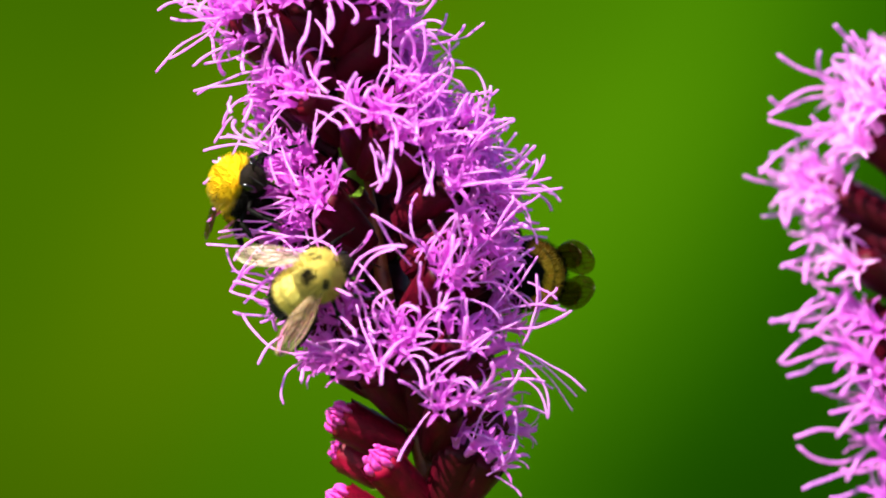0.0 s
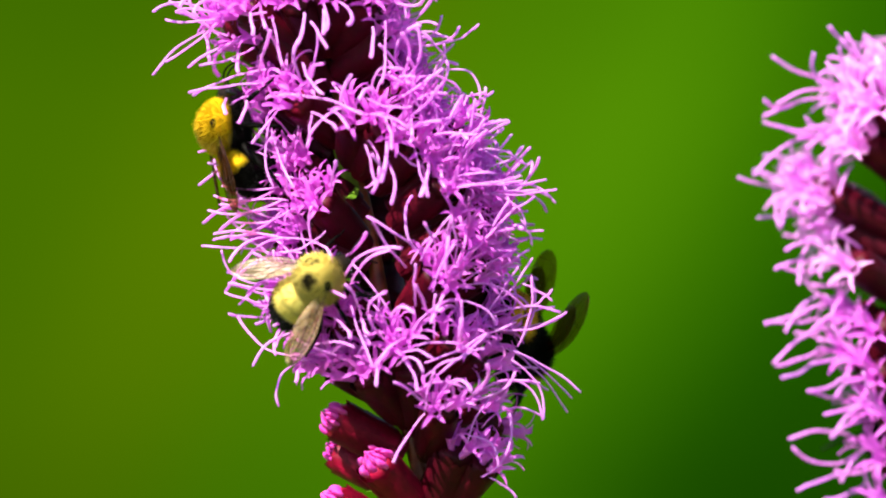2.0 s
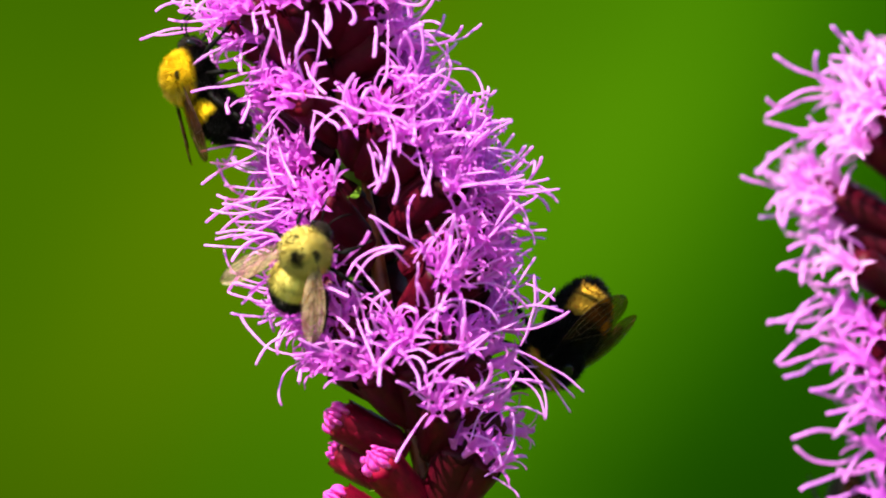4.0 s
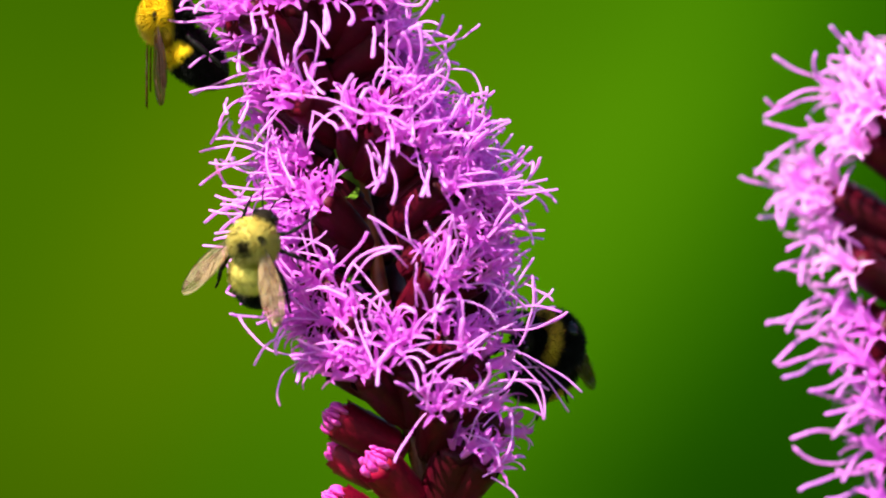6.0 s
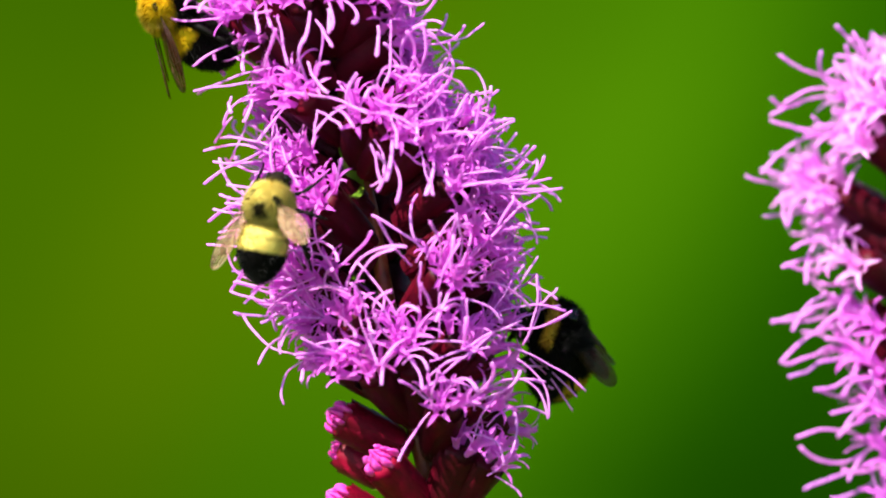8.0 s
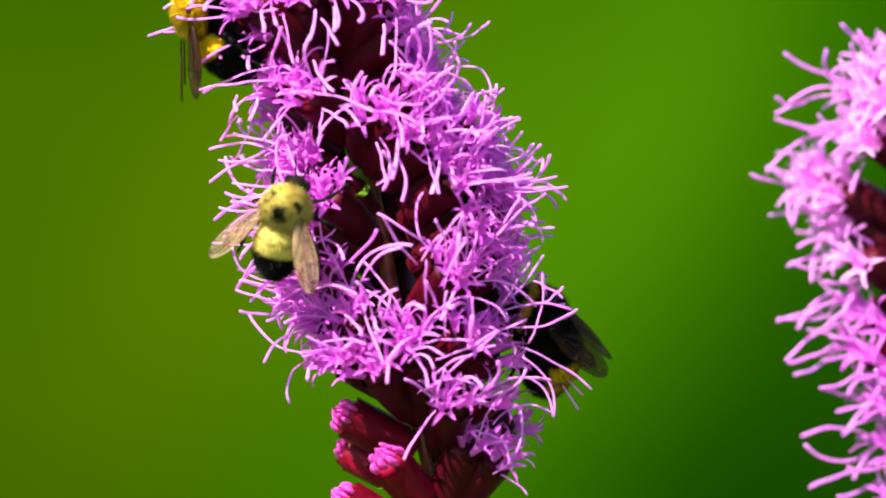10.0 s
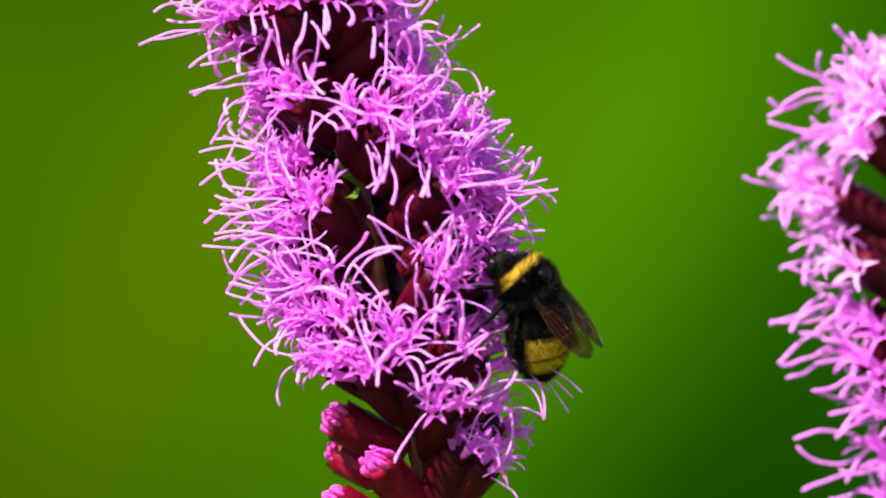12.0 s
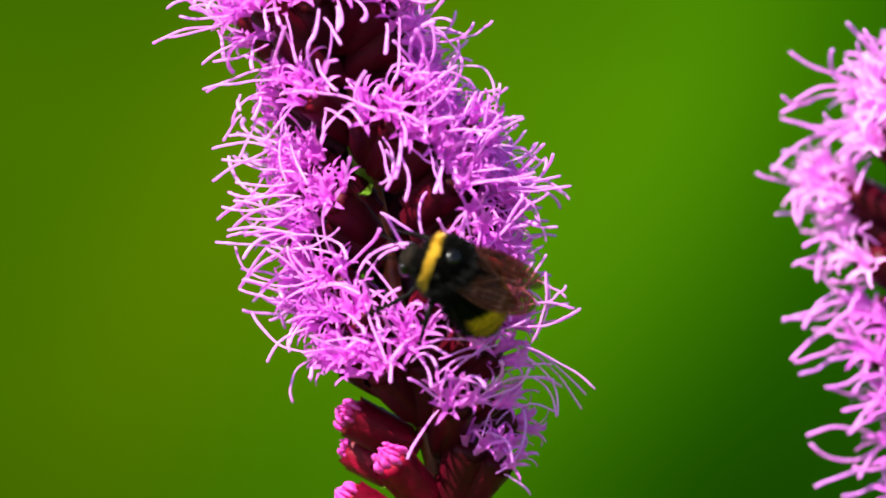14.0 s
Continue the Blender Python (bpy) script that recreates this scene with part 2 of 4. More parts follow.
def bow(bm, a, b, lift, sway=0.0, width=0.27, front=0.0):
    """A style branch from a to b, bowed to its left by lift and S-shaped by sway, as shares of its length."""
    run = b - a
    side = Vector((-run.z, 0, run.x))
    fr = Vector((0, -1, 0)) * front
    n = 13
    pts = bezier(a, a + run * 0.33 + side * (lift + sway) * 1.33 + fr, a + run * 0.68 + side * (lift - sway) * 1.33 + fr, b, n)
    rng = random.Random(round(a.x * 31 + b.z * 17 + a.z * 7))
    wobble(pts, rng)
    tube(bm, pts, [width * (0.72 + 0.4 * min(1, (i / n) * 1.15)) * rng.uniform(0.93, 1.07) for i in range(n + 1)], 6, 0.66)


def bract_plate(bm, centre, out, d, side, length, width, mat=0):
    """One overlapping bract, a cupped scale with a blunt tip."""
    rows = []
    for f, w, lift in ((0, 0.8, -0.1), (0.35, 1.0, 0.03), (0.7, 0.9, 0.05), (0.9, 0.55, 0.05), (1.0, 0.1, 0.06)):
        c = centre + d * length * f + out * lift
        rows.append([bm.verts.new(c + side * width * w * k / 2 - out * (0.32 * w * k * k * width / 2)) for k in (-1, -0.4, 0.4, 1)])
    for a, b in zip(rows, rows[1:]):
        for k in range(3):
            bm.faces.new((a[k], a[k + 1], b[k + 1], b[k])).material_index = mat


class Plant:
    """A flower spike: an Empty at the foot that carries stem and heads. Local space is millimetres about the spike's middle, in world axes."""

    def __init__(self, label, axis, foot, seed):
        self.root = tagged(new("blazing_star_plant"), label, "flower")
        self.axis = axis
        self.root.matrix_world = Matrix.Translation(mm(foot))
        self.foot = Vector(foot)
        self.rng = random.Random(seed)
        self.heads = []
        self.width = 0.195
        self.petal = 0.82
        self.petal_colour, self.lobe_width = COROLLA, 0.66

    def to_local(self, p):
        return Vector(p) - self.foot

    def finish_mesh(self, name, bm, mat, parent, origin, label=""):
        """Puts a mesh made in spike millimetres under parent, with its own origin."""
        off = Vector(origin)
        for v in bm.verts:
            v.co = (v.co - off) / 1000
        ob = part(name, bm, mat, parent, label)
        base = self.foot if parent is self.root else self.origin[parent.name]
        ob.location = (off - base) / 1000
        self.origin[ob.name] = off
        return ob

    origin = {}

    def on_axis(self, z):
        pts = self.axis
        for a, b in zip(pts, pts[1:]):
            if a[2] >= z >= b[2]:
                f = (a[2] - z) / (a[2] - b[2])
                return Vector(a).lerp(Vector(b), f)
        return Vector(pts[0] if z > pts[0][2] else pts[-1])

    def stem(self, radius):
        bm = bmesh.new()
        pts = [Vector(p) for p in self.axis]
        fine = []
        for i, (a, b) in enumerate(zip(pts, pts[1:])):
            k = 4
            fine += [a.lerp(b, j / k) for j in range(k)]
        fine.append(pts[-1])
        tube(bm, list(reversed(fine)), [radius * (1 - 0.5 * i / len(fine)) for i in range(len(fine))], 10)
        self.finish_mesh("stem", bm, STEM, self.root, pts[len(pts) // 2], "ridged green and brown stem")

    def head(self, mouth, base=None, florets=6, spread=0.75, reach=7.5, r=2.2, plates=False, closed=False, styles=True):
        rng = self.rng
        mouth = Vector(mouth)
        if mouth.y > -3 and -9 < mouth.x < 20:
            reach *= 0.7
        if base is None:
            base = self.on_axis(mouth.z - 6.5)
        base = Vector(base)
        run = mouth - base
        d = run.normalized()
        length = min(run.length, 9.5)
        base = mouth - d * length
        s, u = side_of(d)
        bm = bmesh.new()
        rings = []
        sides = 12
        profile = ((0.0, 0.45), (0.12, 0.8), (0.4, 1.0), (0.75, 1.0), (0.93, 0.92), (1.0, 0.8))
        for f, w in profile:
            rings.append([bm.verts.new(base + d * length * f + (s * math.cos(a) + u * math.sin(a)) * r * w * 0.93)
                          for a in (6.2832 * k / sides for k in range(sides))])
        for a, b in zip(rings, rings[1:]):
            for k in range(sides):
                bm.faces.new((a[k], a[(k + 1) % sides], b[(k + 1) % sides], b[k]))
        bm.faces.new(list(reversed(rings[0])))
        bm.faces.new(rings[-1])
        scales = []
        for row, (f, share) in enumerate(((0.02, 0.42), (0.18, 0.55), (0.34, 0.6), (0.5, 0.47))):
            for k in range(6):
                a = 6.2832 * (k + 0.5 * (row % 2)) / 6 + rng.uniform(-0.12, 0.12)
                out = s * math.cos(a) + u * math.sin(a)
                w = 0.75 if row == 0 else 0.96
                scales.append((base + d * length * f + out * r * w, out, d.cross(out), length * share * rng.uniform(0.92, 1.1)))
        if not plates:
            for c, out, side, ln in scales:
                bract_plate(bm, c, out, (d + out * 0.03).normalized(), side, ln, r * 1.05)
        coat = BUD_BRACT if closed else BRACT
        hd = self.finish_mesh("flower_bud" if closed else "flower_head", bm, coat, self.root, base)
        if plates:
            for c, out, side, ln in scales:
                bm = bmesh.new()
                bract_plate(bm, c, out, (d + out * 0.03).normalized(), side, ln, r * 1.05)
                self.finish_mesh("bract", bm, coat, hd, c)
        self.heads.append((hd, mouth))
        if closed:
            # folded corolla lobes pushing out of the bud
            for k in range(13):
                bm = bmesh.new()
                a = 2.4 * k
                q = 0.2 + 0.065 * k
                out = s * math.cos(a) + u * math.sin(a)
                c = mouth + out * r * 0.75 * min(1, q) - d * 0.6
                tip = c + d * (2.5 - 0.9 * q) - out * 0.35
                pts = bezier(c, c + d * 0.7 + out * 0.25, c + d * 1.4 + out * 0.2, tip, 5)
                tube(bm, pts, [0.45, 0.66, 0.7, 0.6, 0.42, 0.14], 8, 0.5)
                self.finish_mesh("folded_floret", bm, BUD_TIP, hd, c)
            return hd
        for k in range(florets):
            a = 2.4 * k + rng.uniform(-0.4, 0.4)
            q = math.sqrt((k + 0.4) / max(florets, 1))
            out = s * math.cos(a) + u * math.sin(a)
            fd = (d + out * q * spread + Vector((rng.uniform(-0.1, 0.1), rng.uniform(-0.1, 0.1), rng.uniform(-0.05, 0.15)))).normalized()
            root = mouth + out * r * 0.55 * q - d * 0.8
            bm = bmesh.new()
            top = corolla(bm, root, fd, rng.uniform(2.4, 3.6), rng, self.petal, self.lobe_width)
            self.finish_mesh("floret", bm, self.petal_colour, hd, root)
            if not styles:
                continue
            count = (0, 0, 1, 1, 2)[int(rng.random() * 5)]
            if not count:
                continue
            bm = bmesh.new()
            for b in range(count):
                sd = fd + Vector((rng.uniform(-0.7, 0.7), rng.uniform(-0.4, 0.4), rng.uniform(-0.6, 0.7)))
                sd = Vector((sd.x, sd.y * 0.5, sd.z)).normalized()
                filament(bm, top - fd * 1.0, sd, reach * rng.uniform(0.95, 1.6), rng.uniform(0.3, 2.2), rng.random() * 6.28, rng)
            self.finish_mesh("style", bm, STYLE, hd, top)
        return hd

    def thread(self, a, b, lift=0.0, sway=0.0):
        """A single long style branch from a to b; it belongs to the head nearest its start."""
        a, b = Vector(a), Vector(b)
        bm = bmesh.new()
        bow(bm, a, b, lift, sway, self.width)
        hd = min(self.heads, key=lambda h: (h[1] - a).length)[0]
        return self.finish_mesh("style", bm, STYLE, hd, a)


# ---------------------------------------------------------------- ground and distance
def ground():
    bm = bmesh.new()
    rng = random.Random(5)
    edge = [-3000, -600, -120, -40, -16, -8, -4, -2, 0, 2, 4, 8, 16, 40, 120, 600, 3000]
    grid = [[bm.verts.new((x, y, rng.uniform(-0.03, 0.0) if max(abs(x), abs(y)) > 1 else 0.0)) for x in edge] for y in edge]
    for a, b in zip(grid, grid[1:]):
        for k in range(len(edge) - 1):
            bm.faces.new((a[k], a[k + 1], b[k + 1], b[k]))
    ob = part("ground", bm, ground_material(), None)
    tagged(ob, "grassy green meadow ground under the flowers", "ground", kind="structure")
    bm = bmesh.new()
    low, high = [], []
    for i in range(25):
        a = radians(-60 + i * 5)
        x, y = 14 * math.sin(a), 12 - 8.4 * (1 - math.cos(a))
        low.append(bm.verts.new((x, y, -0.2)))
        high.append(bm.verts.new((x, y, 4.0)))
    for k in range(24):
        bm.faces.new((low[k], low[k + 1], high[k + 1], high[k]))
    # self-lit panel in place of sunlit greenery
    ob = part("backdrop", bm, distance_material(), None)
    tagged(ob, "glowing backdrop painted as far blurred green meadow and trees", "backdrop", kind="structure")


ground()

# ---------------------------------------------------------------- the near spike
near = Plant("tall blazing star spike with magenta-pink florets and curly lilac styles",
             [(-19.8, -0, 56.1), (-16.5, -0, 48.2), (-13.4, -0, 28.7), (-12, -0, 20.9), (-10.5, -0, 13.7), (-8.4, -0, 4.6), (-6.1, -0, -7.7), (-3.6, -0, -19.5), (-1.2, -0, -28.7), (1, -0, -39.7),
              (4.9, -0, -69), (12, 0, -800)], (12, 0, -800), 11)
near.stem(1.25)
# closed buds low on the stem
near.head((-11.9, -2, -19.3), (-4, -0, -23.4), closed=True, plates=True, r=2.5)
near.head((-11.5, 4, -23.5), (-5.1, -0, -26.8), closed=True, plates=True, r=2.3)
near.head((-7.2, -7, -24.1), (-2.3, -1, -29.8), closed=True, plates=True, r=2.5)
near.head((-12, -1, -28.8), (-5.5, -0, -32.8), closed=True, plates=True, r=2.4)
near.head((4.3, -2, -31.8), (0.7, -0, -37), closed=True, plates=True, r=2.4)
near.head((1.2, -5, -34.5), (0.6, -1, -42), closed=True, plates=True, r=2.6)
near.head((2.2, -5, -22.5), (-0.6, -1, -30), florets=5, plates=True, styles=False, r=2.6)
# opening heads above them
near.head((5.4, -5, -24.2), (1, -1, -29.8), florets=5, plates=True, reach=7, styles=False)
near.head((6.9, 2, -19.7), (0.4, -0, -22.7), florets=4, plates=True, styles=False)
near.head((0.4, -9, -17.6), (-1.2, -1, -24), florets=6, plates=True, reach=6, spread=0.9)
near.head((4.4, -4, -16.8), (-1.6, -1, -21.7), florets=4, plates=True, styles=False)
near.head((5.2, -4, -12.2), (-2.5, -1, -16.8), florets=5, plates=True, styles=False)
near.head((-9.3, -6, -11.4), (-4.5, -1, -15.9), florets=7, plates=True, reach=5)
near.head((-13.6, -1, -11.8), (-5.5, -0, -14.8), florets=6, styles=False)
near.head((-4.6, -9, -10.1), (-4, -1, -16.8), florets=7, plates=True, reach=5.5, spread=0.9)
near.head((2.3, -7, -10.3), (-3.2, -1, -16.2), florets=6, plates=True, reach=6)
near.head((5.6, -1, -7.7), (-4.7, -0, -13), florets=7, reach=6)
near.head((-14.5, -3, -7.7), florets=7, reach=6)
near.head((-16.9, 3, -6.5), florets=6, reach=6)
near.head((-11.1, -7, -7.8), florets=6, reach=5.5)
near.head((0.1, -9, -2.5), (-4.7, -1, -9), florets=7, reach=6, plates=True, spread=0.9)
near.head((4.3, -5, -2.5), florets=6, reach=6.5)
near.head((5, 2, -4.2), florets=6, reach=6)
near.head((-6.5, -6, -12.8), (-2.8, -2, -19.5), florets=0, plates=True, styles=False, r=2.6)
near.head((-3.4, -7, -12.8), (-1.8, -2, -20.5), florets=0, plates=True, styles=False, r=2.6)
near.head((2.8, -6.5, 2.4), florets=7, styles=False)
near.head((5.6, -5, -0.8), florets=6, styles=False)
near.head((6.2, -4, 5.2), florets=6, styles=False)
near.head((-16.5, -0, -2.5), florets=7, reach=6)
near.head((-13.5, -5, -3.8), florets=5, reach=6)
near.head((4.6, 3, 0.4), florets=6, reach=7)
near.head((-15.5, -2, 2.7), (-8.1, -0, -1.9), florets=7, reach=6)
near.head((-18.3, 4, 1.9), florets=6, reach=6)
near.head((-13.7, -6, 5.9), (-8.4, -0, 0.1), florets=7, reach=5)
near.head((3.8, -3, 4.9), (-6.8, -0, -0.6), florets=6, reach=6.5)
near.head((4.3, 3, 3), florets=6, reach=6)
near.head((4.3, 2, 7.2), florets=6, reach=6)
near.head((1.7, -6, 9.6), (-7.6, -0, 3.3), florets=7, reach=6)
near.head((3, -1, 10.8), florets=6, reach=6)
near.head((0.9, -8, 7.7), (-6.1, -1, 2), florets=6, reach=6)
near.head((4.3, -4, 6.2), florets=6, reach=6)
near.head((-15.5, -3, 9.9), florets=6, reach=5)
near.head((-17.5, -1, 6.9), florets=6, reach=6)
near.head((3, -4, 13.3), florets=6, reach=5)
near.head((-2.1, -8, 12.3), (-8.7, -0, 5.9), florets=7, reach=5.5)
near.head((-5.9, -9, 14.1), (-9.4, -0, 7.9), florets=7, reach=5.5)
near.head((-9.3, -8, 15.2), (-10, -0, 9.2), florets=5, reach=5)
near.head((-16.9, 2, 10.8), florets=7, reach=6)
near.head((-18.3, 6, 10), florets=6, reach=6)
near.head((-19.1, -2, 18.9), florets=7, reach=6)
near.head((-19.4, 4, 15.5), florets=6, reach=6)
near.head((-16.1, -6, 17.4), (-10.5, -0, 12.4), florets=6, reach=5)
near.head((-2.5, -4, 16), florets=7, reach=6)
near.head((-1.2, 2, 14.8), florets=6, reach=6)
near.head((-3.9, 3, 19.7), florets=6, reach=6)
near.head((-3.8, -6, 17.8), (-10.4, -0, 13.1), florets=6, reach=6)
near.head((-5.8, -5, 24.5), (-12, -0, 19.6), florets=6, reach=6)
near.head((-6.1, 1, 24.2), florets=7, reach=5.5)
near.head((-7.4, -7, 28.4), florets=6, reach=6)
near.head((-6.9, 3, 27.2), florets=6, reach=6)
near.head((-5.6, 5, 22.4), florets=6, reach=5)
near.head((-19.7, -3, 24.6), florets=6, reach=6)
near.head((-22.1, 2, 24.2), florets=6, reach=6)
near.head((-24.1, 1, 26.9), florets=6, reach=6)
near.head((-22.2, -5, 27.9), florets=6, reach=6)
near.head((-16.4, -8, 28.7), florets=6, reach=6)
near.head((-11.8, -9, 29.6), florets=6, reach=6)
near.head((-8, -8, 29.4), florets=6, reach=6)
# small green leaves among the heads
def leaflet(plant, a, b, width, side):
    a, b = Vector(a), Vector(b)
    d = (b - a)
    s = d.cross(Vector(side)).normalized()
    n = d.cross(s).normalized()
    bm = bmesh.new()
    rows = []
    for i, w in enumerate((0.5, 0.9, 1.0, 0.85, 0.5, 0.08)):
        c = a + d * i / 5 + n * (0.12 * d.length * math.sin(i / 5 * 3.0))
        rows.append([bm.verts.new(c + s * width * w * k / 2 + n * (-0.15 * width * (1 - abs(k)))) for k in (-1, 0, 1)])
    for p, q in zip(rows, rows[1:]):
        for k in (0, 1):
            bm.faces.new((p[k], p[k + 1], q[k + 1], q[k]))
    plant.finish_mesh("leaf", bm, LEAF, plant.root, a, "narrow green leaf")


leaflet(near, (-9.4, -1, 6.9), (-12, -4, 11.6), 1.6, (0, 1, 0))
leaflet(near, (-9.4, -2, 7.2), (-10.7, -8, 6.2), 1.1, (0, 0, 1))
leaflet(near, (-0.9, -2, -27.2), (-0.5, -4, -23.2), 0.7, (0, 1, 0))
leaflet(near, (-6.1, -0, -27.3), (-8.4, -2, -27.7), 0.5, (0, 1, 0))
leaflet(near, (-5.1, -0, -17.6), (-9.4, -1, -15), 0.35, (0, 1, 0))
# the far side and the top of the spike
for i in range(12):
    z = 28 - i * 3.3
    c = near.on_axis(z)
    a = radians(58 + (i * 137.5) % 64)
    rad = 9.5
    near.head((c.x + rad * math.cos(a) * (1 if i % 2 else -1), rad * math.sin(a), z), florets=5, reach=6, spread=0.9)
for i in range(26):
    z = 33 + i * 1.0
    c = near.on_axis(z)
    a = i * 2.4
    rad = 9.5 - 5.5 * i / 26
    near.head((c.x + rad * math.cos(a), rad * math.sin(a), z), florets=5, reach=6 - 2 * i / 26, r=2.2 - 0.8 * i / 26)
near.head((-12.3, -6, -12.6), (-5, -1, -17), florets=6, plates=True, styles=False)
near.head((-8.4, -8, -14.0), (-3.4, -2, -19.5), florets=5, plates=True, styles=False)
# the long style branches that stand clear of the mass
pushed = [near.thread((-26.7, 1, 25.4), (-34.5, 1, 23.5), -0.08),
          near.thread((-25.5, 0, 26.4), (-32.6, -1, 24.2), 0.06)]
near.thread((-27, 1, 25), (-26.2, -3.7, 21.7), 0.05)
near.thread((-21, -6.1, 23.2), (-27.5, 1, 21.4), 0.06)
near.thread((-23, -3.1, 23), (-22.8, -8.5, 20.4))
near.thread((-19.6, -7, 20.7), (-28.3, 1, 17.9), -0.05)
near.thread((-21.2, -4.4, 17.7), (-25.2, -2.2, 14.2), -0.2)
near.thread((-13.1, -9.9, 28.3), (-12.7, -13.2, 24.9), 0.1)
near.thread((-20.4, -7.5, 28.4), (-19.6, -11.6, 25.2))
near.thread((-25.1, 1, 28.6), (-19.5, -11.8, 27), -0.12)
near.thread((-3.8, -5.9, 24.9), (0.5, -6.4, 22.6), 0.12)
near.thread((-1.8, -2.3, 25.2), (1.6, -3.5, 24.1), 0.08)
near.thread((1.4, 1, 24.1), (4.6, 1, 26.1), -0.08)
near.thread((-24.3, 1, 15.3), (-26.3, 1, 12.3), -0.05)
near.thread((-22.7, 1, 14.8), (-25, 1, 9.8), 0.05)
near.thread((-19.6, -4.6, 10.8), (-27.6, 1, 11.3), -0.12)
near.thread((-19.6, -3.9, 8.9), (-25.2, 1, 10.5), 0.1)
near.thread((-20.9, -1.5, 10.1), (-27.6, 1, 7.6), -0.1)
near.thread((-21.1, 1, 9.2), (-24.7, 1, 4.6), 0.05)
near.thread((-19.5, -3.7, 8), (-24.4, 1, 4.8), 0.1)
near.thread((-18.7, -4.6, 6.9), (-25.7, 1, 6.3), 0.12)
near.thread((-17.1, -6.3, 5.7), (-27.1, 1, 3.2), -0.12)
near.thread((-15.5, -7.4, 4.1), (-25.2, 1, 2.3), -0.15)
near.thread((-22.2, 1, 3.2), (-25.9, 1, 1.2), 0.08)
near.thread((-19, -6.5, 15.2), (-18.8, -9.6, 7.3), -0.1)
near.thread((-19.1, -6.3, 14.3), (-16.3, -11.3, 7.1), -0.05)
near.thread((-7.9, -9.7, 12.5), (-7.5, -13.2, 6.5), 0.18)
near.thread((-12.2, -9.4, 7.1), (-11.6, -13.1, 10.2))
near.thread((-4.9, -8.8, 11.8), (-1.7, -11.1, 9.4), -0.1)
near.thread((-2.6, -7.3, 11.8), (0.3, -10.1, 7.2), 0.12)
near.thread((-2.4, -7.3, 11.1), (-1.2, -11.3, 6.2), 0.05)
near.thread((-0.3, -4.4, 12.5), (-2.1, -11.8, 6.2), 0.04)
near.thread((0.6, -3.9, 9.7), (0.2, -10.1, 7.8))
near.thread((0.2, -4.4, 10.5), (5.6, 1, 10.4), -0.15)
near.thread((4, 1, 9.5), (6.5, 1, 8.8), -0.15)
near.thread((6.3, 1, 9.2), (9.6, 1, 11.9), -0.1)
near.thread((6.5, 1, 11), (10.2, 1, 10), 0.05)
near.thread((-19.8, 1, -3.8), (-25, 1, -0.1), 0.22)
near.thread((-17.7, -3.8, -0.6), (-27.2, 1, 0.5), -0.03)
near.thread((-12.8, -8.8, 2.2), (-17.5, -9.4, -0.3), 0.08)
near.thread((-19.8, 1, -0.9), (-23, 1, -2.7))
near.thread((-12.5, -8.7, -1.1), (-24.5, 1, -4.7), -0.2)
near.thread((-17.8, -0.7, -6.2), (-24.5, 1, -4.8), 0.06)
near.thread((-17.4, -3.2, -3.6), (-22, 1, -5), -0.18)
near.thread((-19.1, 1, -4.2), (-19.4, -6, -5.8), -0.3)
near.thread((-14.2, -7.9, 0.9), (-12, -12.5, -1.3), 0.2)
near.thread((-16, -2.7, -12.1), (-23, 1, -7.6), 0.16)
near.thread((-17, -2.4, -7.7), (-18.6, -5.2, -11.9), -0.15)
near.thread((-15.7, -4.7, -8.5), (-18.5, -5.7, -11.1), -0.2)
near.thread((-10.7, -9.2, -4.6), (-19.9, -4.8, -6.9), -0.15)
near.thread((-17.5, -1.8, -6.2), (-20.9, -0.2, -8.5), 0.03)
near.thread((5.2, 1, -6.3), (6.6, -6.6, -8.5), 0.2)
near.thread((6.7, 1, -10.8), (9.3, -2.1, -11.8), 0.15)
near.thread((-16, -2.1, -12.8), (-18.3, -3, -17.8), -0.22)
near.thread((-15.4, -3.6, -13), (-16.2, -7.8, -14.9), -0.1)
near.thread((-12.9, -6.9, -12.5), (-16.5, -8.1, -12.4))
near.thread((4.2, -6.3, -16.1), (11.4, 1, -13.6), 0.14)
near.thread((6.8, 1, -10.8), (11, 1, -13.6), 0.06)
near.thread((6.5, 1, -10.4), (15.4, 1, -17), 0.06)
near.thread((10.8, 1, -13.4), (14.9, 1, -18.6), 0.04)
near.thread((4.1, -6.5, -16.5), (12.6, 1, -16.1), 0.16)

near.thread((-17.8, -6.5, 5.8), (-26.4, -1, 4.6), 0.1)
near.thread((-15.9, -7.5, 5.4), (-23.6, -2, 3.4), 0.14)
near.thread((-17, -6, 1.2), (-25.8, -1, 2), -0.06)
near.thread((-18, -6, 4.4), (-23.8, -2, 1.6), 0.1)
near.thread((-16.2, -7, -1.6), (-23.9, -1, 1.2), -0.24)
near.thread((-13.6, -8, 0.9), (-23.6, -2, -3.4), -0.22)
near.thread((-14.6, -8, -3.2), (-23.6, -2, -3.6), 0.12)
near.thread((-17, -6, 7.6), (-24.8, -1, 7.4), 0.06)
near.thread((-18.4, -5, 11), (-25.6, -1, 12.8), -0.08)
near.thread((-18.8, -5, 13.4), (-26.4, -1, 10), 0.16)
near.thread((5.9, -4, -7.5), (14.0, -2.5, -7.0), 0.11)
near.thread((6.9, -4, -9.0), (14.6, -2.5, -7.1), -0.12)
near.thread((9.1, -4, -11.0), (10.8, -2.5, -3.0), -0.12)
near.thread((7.5, -4, -8.7), (13.3, -2.5, -6.4), 0.05)
near.thread((-3.6, -13.1, -1.9), (-7.4, -16.4, 3.6), 0.05)
